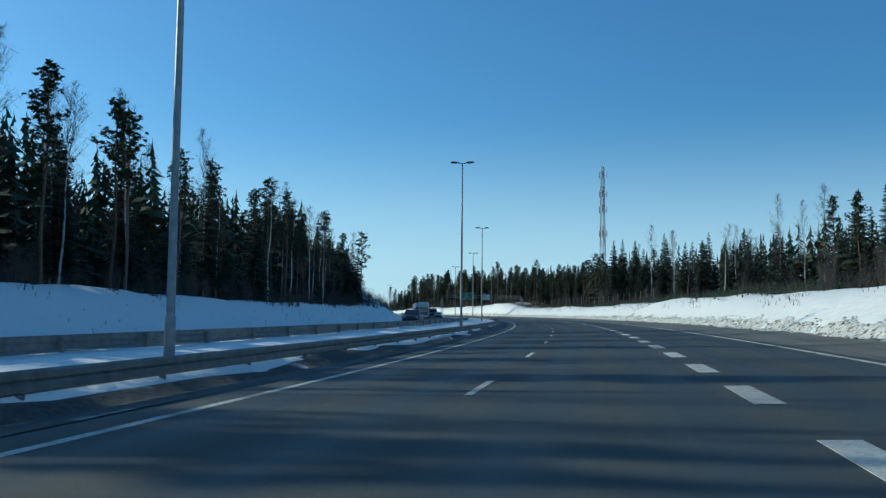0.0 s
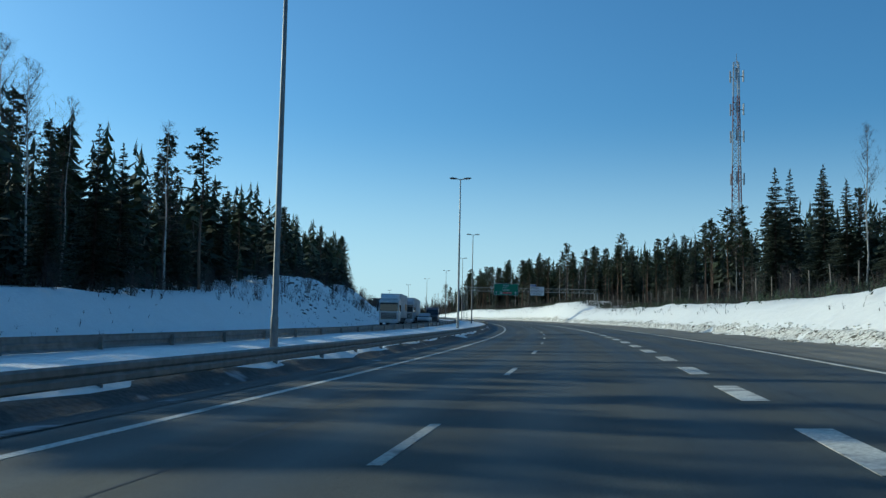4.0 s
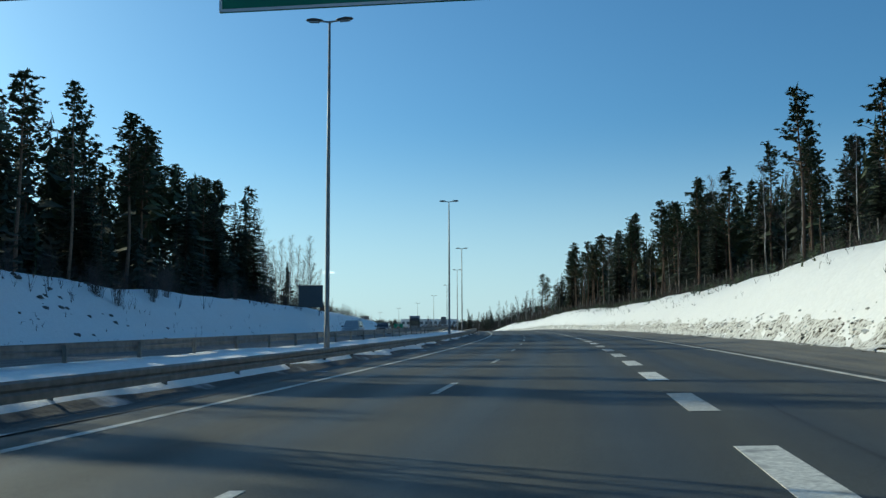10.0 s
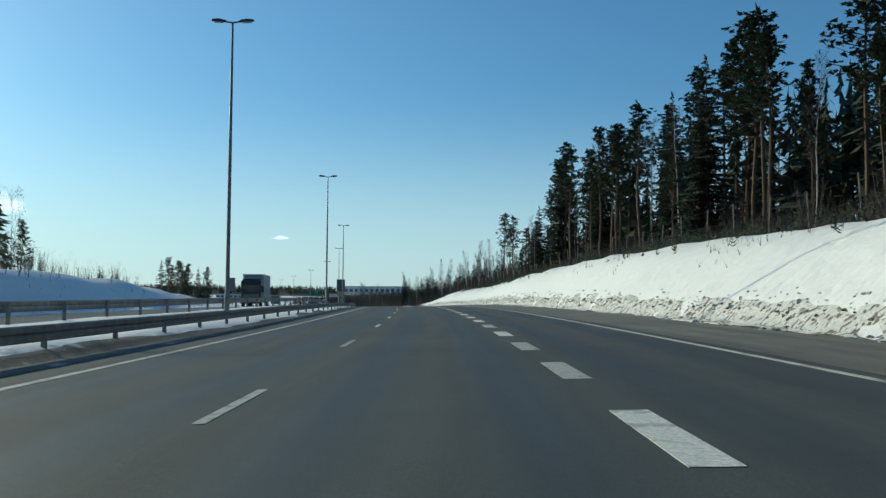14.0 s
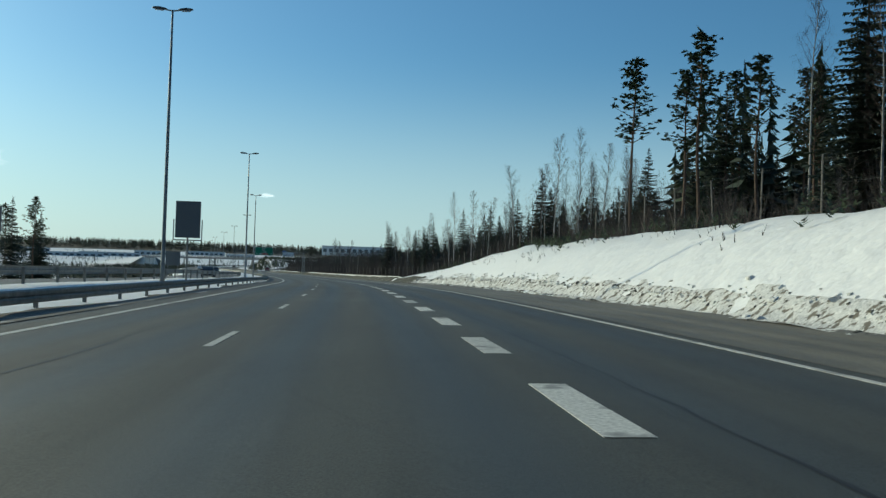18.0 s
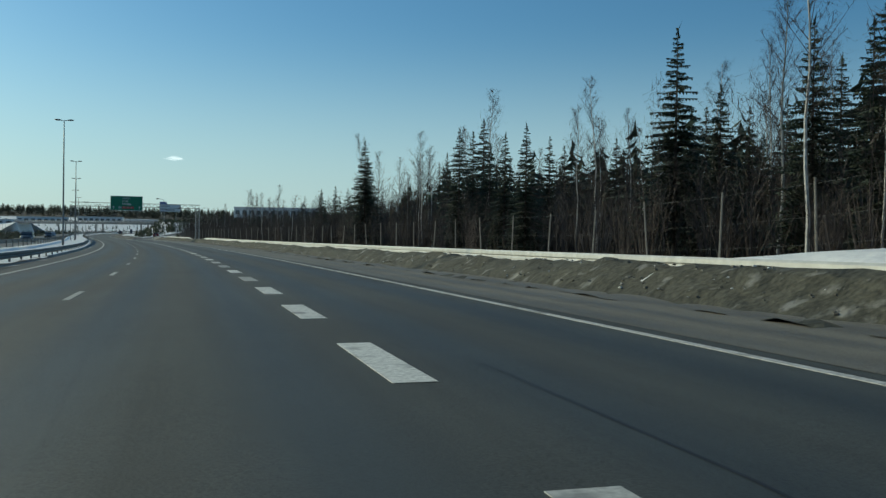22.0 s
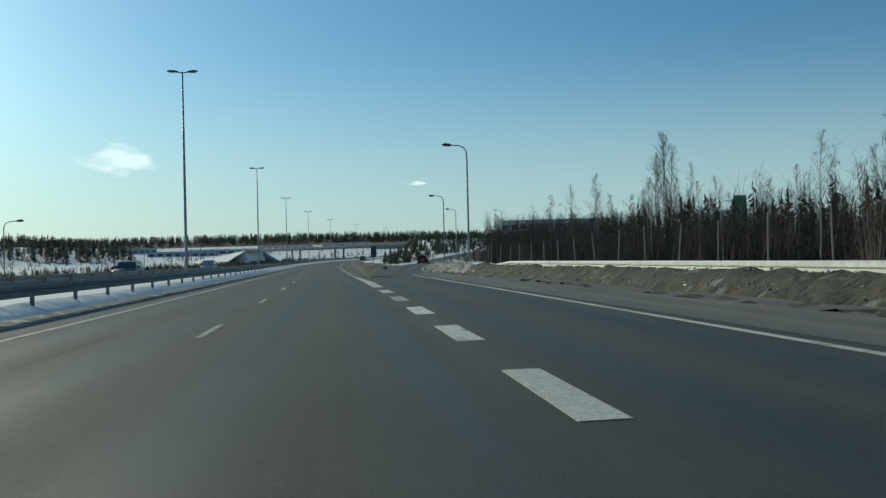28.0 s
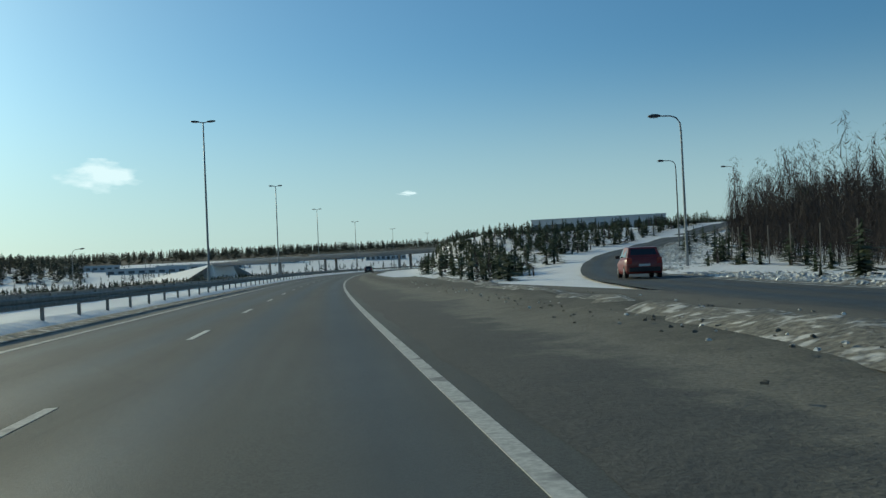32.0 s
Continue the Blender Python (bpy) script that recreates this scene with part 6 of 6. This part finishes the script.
sheet("gore_ridge", 924, 990, 0.7, [0.0, 0.35, 0.7, 1.05, 1.4, 1.75, 2.1], lambda s, d: low_at(s, 6) + 0.05 + 0.26 * math.sin(math.pi * d / 2.1) * min(1, (s - 923) / 6) * (0.8 + 0.7 * noise.noise(Vector((s * 0.7, d * 1.3, 6)))), DIRTY,
      label="low ridge of dirty ploughed snow between road and ramp", category="snow bank", shift=lambda s: 4.6 + 0.045 * (s - 924) + 0.4 * noise.noise(Vector((s * 0.15, 1, 1))))
rocks = Shape()
for _ in range(800):
    s = rnd.uniform(215, 350)
    d = rnd.uniform(-35, -24)
    if noise.noise(Vector((s * 0.12, d * 0.3, 4))) > -0.05:
        clod(rocks, at(s, d, land(s, d) - 0.05), rnd.uniform(0.05, 0.24), rnd)
tagged(part("bank_rocks", rocks, mat("rock", (0.13, 0.12, 0.11), 0.9, spread=0.4, fine=4, bump=0.6)), "dark rocks poking out of the snowy bank", "rock", kind="stuff")

stems = Shape()
for _ in range(11000):
    left = rnd.random() < 0.3
    s = rnd.uniform(0, 655) if not left else rnd.uniform(0, 520)
    d = rnd.choice((rnd.uniform(10.5, 14.5), rnd.uniform(13.5, 20), rnd.uniform(14, 19))) if not left else rnd.choice((rnd.uniform(-37, -28), rnd.uniform(-31, -23)))
    if noise.noise(Vector((s * 0.09, d * 0.25, 8))) < -0.02:
        continue
    p = at(s, d, land(s, d) - 0.03)
    near = (d < 13.5 and not left) or (left and d > -28)
    for _ in range(2 if near else 4):
        a, h = rnd.uniform(0, 6.28), rnd.uniform(0.12, 0.4) if near else rnd.uniform(0.3, 1.6)
        w = Vector((-math.sin(a), math.cos(a), 0)) * rnd.uniform(0.01, 0.022)
        q = p + Vector((math.cos(a) * h * 0.4, math.sin(a) * h * 0.4, h))
        stems.poly(p - w, p + w, q)
        m2 = p.lerp(q, 0.6)
        stems.poly(m2 - w * 0.6, m2 + w * 0.6, m2 + Vector((rnd.gauss(0, 0.15), rnd.gauss(0, 0.15), h * 0.3)))
tagged(part("dry_stems", stems, TWIG), "dry brown grass stems and twigs sticking out of snow", "grass", kind="stuff")

seedlings = Shape()
for _ in range(4200):
    s, d = rnd.uniform(60, 650), rnd.choice((rnd.uniform(11.5, 18), rnd.uniform(13.2, 17), rnd.uniform(13.8, 20)))
    if noise.noise(Vector((s * 0.05, d * 0.2, 18))) < (0.1 if d < 13.2 else -0.15):
        continue
    p = at(s, d, land(s, d) - 0.05)
    for _ in range(14):
        a, h = rnd.uniform(0, 6.28), rnd.uniform(0.1, 0.8)
        o = Vector((math.cos(a), math.sin(a), 0.5))
        w = Vector((-math.sin(a), math.cos(a), 0)) * 0.06
        c = p + Vector((0, 0, h))
        seedlings.poly(c - w, c + w, c + o * (0.9 - h) * 0.45)
tagged(part("pine_seedlings", seedlings, NEEDLE), "small dark pine seedlings on the snow bank", "shrub", kind="stuff")

# thicket under the trees
for k, (s0, s1, d0, d1, n) in enumerate(((600, 930, 18.5, 26, 110), (60, 600, 18.5, 24, 60), (20, 400, -36, -28.5, 110), (405, 520, -40, -31, 30))):
    for _ in range(n):
        s, d = rnd.uniform(s0, s1), rnd.uniform(d0, d1)
        z = rnd.uniform(0.7, 1.3) if d > 0 else 0.7
        o = tagged(new("shrub", rnd.choice(SHRUBS)), "leafless brown shrub with thin upright stems", "shrub", "shrubs along the verges")
        o.matrix_world = spot(s, d, land(s, d), rnd.uniform(0, 360)) @ Matrix.Diagonal((z * 1.2, z * 1.2, z, 1))

def beyond_ramp(r, tall):
    s = r.uniform(925, 1075)
    return s, ramp_d(s) + 11 + 3 * noise.noise(Vector((s * 0.05, 0, 0))) + abs(r.gauss(0, 16)), r.uniform(0.5, 1.0) * tall


thicket("brushwood", "dense brown brushwood on the slope above the ramp", lambda r: beyond_ramp(r, 4.9), 3200, 40, 28, 1.6)
woods("young_birch_woods", "leafless birches rising from the brushwood above the ramp", lambda r: beyond_ramp(r, 8.5), 900, (0, 0, 1), 41, 2.3)
for _ in range(330):
    s = rnd.uniform(700, 866)
    d = rnd.uniform(7.8, 9.0)
    clod(clods, at(s, d, land(s, d) + 0.08), rnd.uniform(0.015, 0.04), rnd)
fence2 = thing("wildlife_fence", "wooden-post wildlife fence in front of the brushwood by the ramp", "fence")
for s in np.arange(800, 1000, 5.0):
    d = 17.5 if s < 870 else max(17.5, ramp_d(s) + 9.5)
    o = new("fence_post", fpost)
    o.parent = fence2
    o.matrix_world = spot(s, d, land(s, d)) @ pose(0, 0, 0, random.uniform(-5, 5), random.uniform(-5, 5))
saplings = {"spruce": Shape(), "birch": Shape()}
for _ in range(4200):
    s = rnd.uniform(945, 1200)
    d = rnd.uniform(7.5, 100)
    if (s < 978 and d < ramp_d(s)) or abs(d - ramp_d(s)) < 5.5 or d < 9 + 0.02 * (s - 945) or d > ramp_d(s) + 14 or (d > ramp_d(s) and rnd.random() < 0.6):
        continue
    kind = "birch" if rnd.random() < 0.15 else "spruce"
    simple_tree(saplings[kind], at(s, d, land(s, d) - 0.15), rnd.uniform(0.7, 2.5), kind, rnd, 3.3, False)
tagged(part("slope_saplings", saplings["spruce"], NEEDLE), "bushy dark pine saplings on the snowy slope beside the ramp", "shrub", kind="stuff")
tagged(part("slope_brush", saplings["birch"], TWIG), "thin leafless saplings on the snowy slope", "shrub", kind="stuff")

tagged(part("snow_clods", clods, CLOD), "ploughed grey-white snow clods along the verge", "snow", kind="stuff")
tagged(part("earth_clods", earth, EARTH_CLOD), "brown frozen earth clods along the verge", "earth", kind="stuff")

# small cloud low over the valley
cm = bpy.data.materials.new("cloud")
cm.use_nodes = True
n, l = cm.node_tree.nodes, cm.node_tree.links
n.clear()
tc = n.new("ShaderNodeUVMap")
tc.uv_map = "cloud"
nz = n.new("ShaderNodeTexNoise")
nz.inputs["Scale"].default_value, nz.inputs["Detail"].default_value = 3.2, 7
l.new(tc.outputs[0], nz.inputs["Vector"])
ln = n.new("ShaderNodeVectorMath")
ln.operation = "DISTANCE"
ln.inputs[1].default_value = (0.5, 0.5, 0)
l.new(tc.outputs[0], ln.inputs[0])
sb = n.new("ShaderNodeMath")
sb.operation = "SUBTRACT"
l.new(nz.outputs["Fac"], sb.inputs[0])
l.new(ln.outputs["Value"], sb.inputs[1])
mr = n.new("ShaderNodeMapRange")
mr.inputs[1].default_value, mr.inputs[2].default_value, mr.inputs[4].default_value = 0.06, 0.32, 0.95
l.new(sb.outputs[0], mr.inputs[0])
em, tr, mx, ou = n.new("ShaderNodeEmission"), n.new("ShaderNodeBsdfTransparent"), n.new("ShaderNodeMixShader"), n.new("ShaderNodeOutputMaterial")
em.inputs[0].default_value, em.inputs[1].default_value = (0.8, 0.95, 1.08, 1), 1.35
l.new(mr.outputs[0], mx.inputs[0])
l.new(tr.outputs[0], mx.inputs[1])
l.new(em.outputs[0], mx.inputs[2])
l.new(mx.outputs[0], ou.inputs[0])
for az, up, w, h in ((49.2, 6.1, 400, 150), (31.5, 4.6, 110, 24)):
    q, r = radians(az), 4200
    c = HILL_C + Vector((-math.sin(q) * r, math.cos(q) * r, r * math.tan(radians(up))))
    sx = Vector((math.cos(q), math.sin(q), 0))
    sh = Shape().poly(c - sx * w / 2 - Vector((0, 0, h / 2)), c + sx * w / 2 - Vector((0, 0, h / 2)), c + sx * w / 2 + Vector((0, 0, h / 2)), c - sx * w / 2 + Vector((0, 0, h / 2)))
    me = sh.mesh("cloud")
    lay = me.uv_layers.new(name="cloud")
    for i, uv in enumerate(((0, 0), (1, 0), (1, 1), (0, 1))):
        lay.data[i].uv = uv
    ob = tagged(part("cloud", me, cm), "small white fair-weather cloud low in the sky", "cloud", kind="structure")
    ob.visible_shadow = False
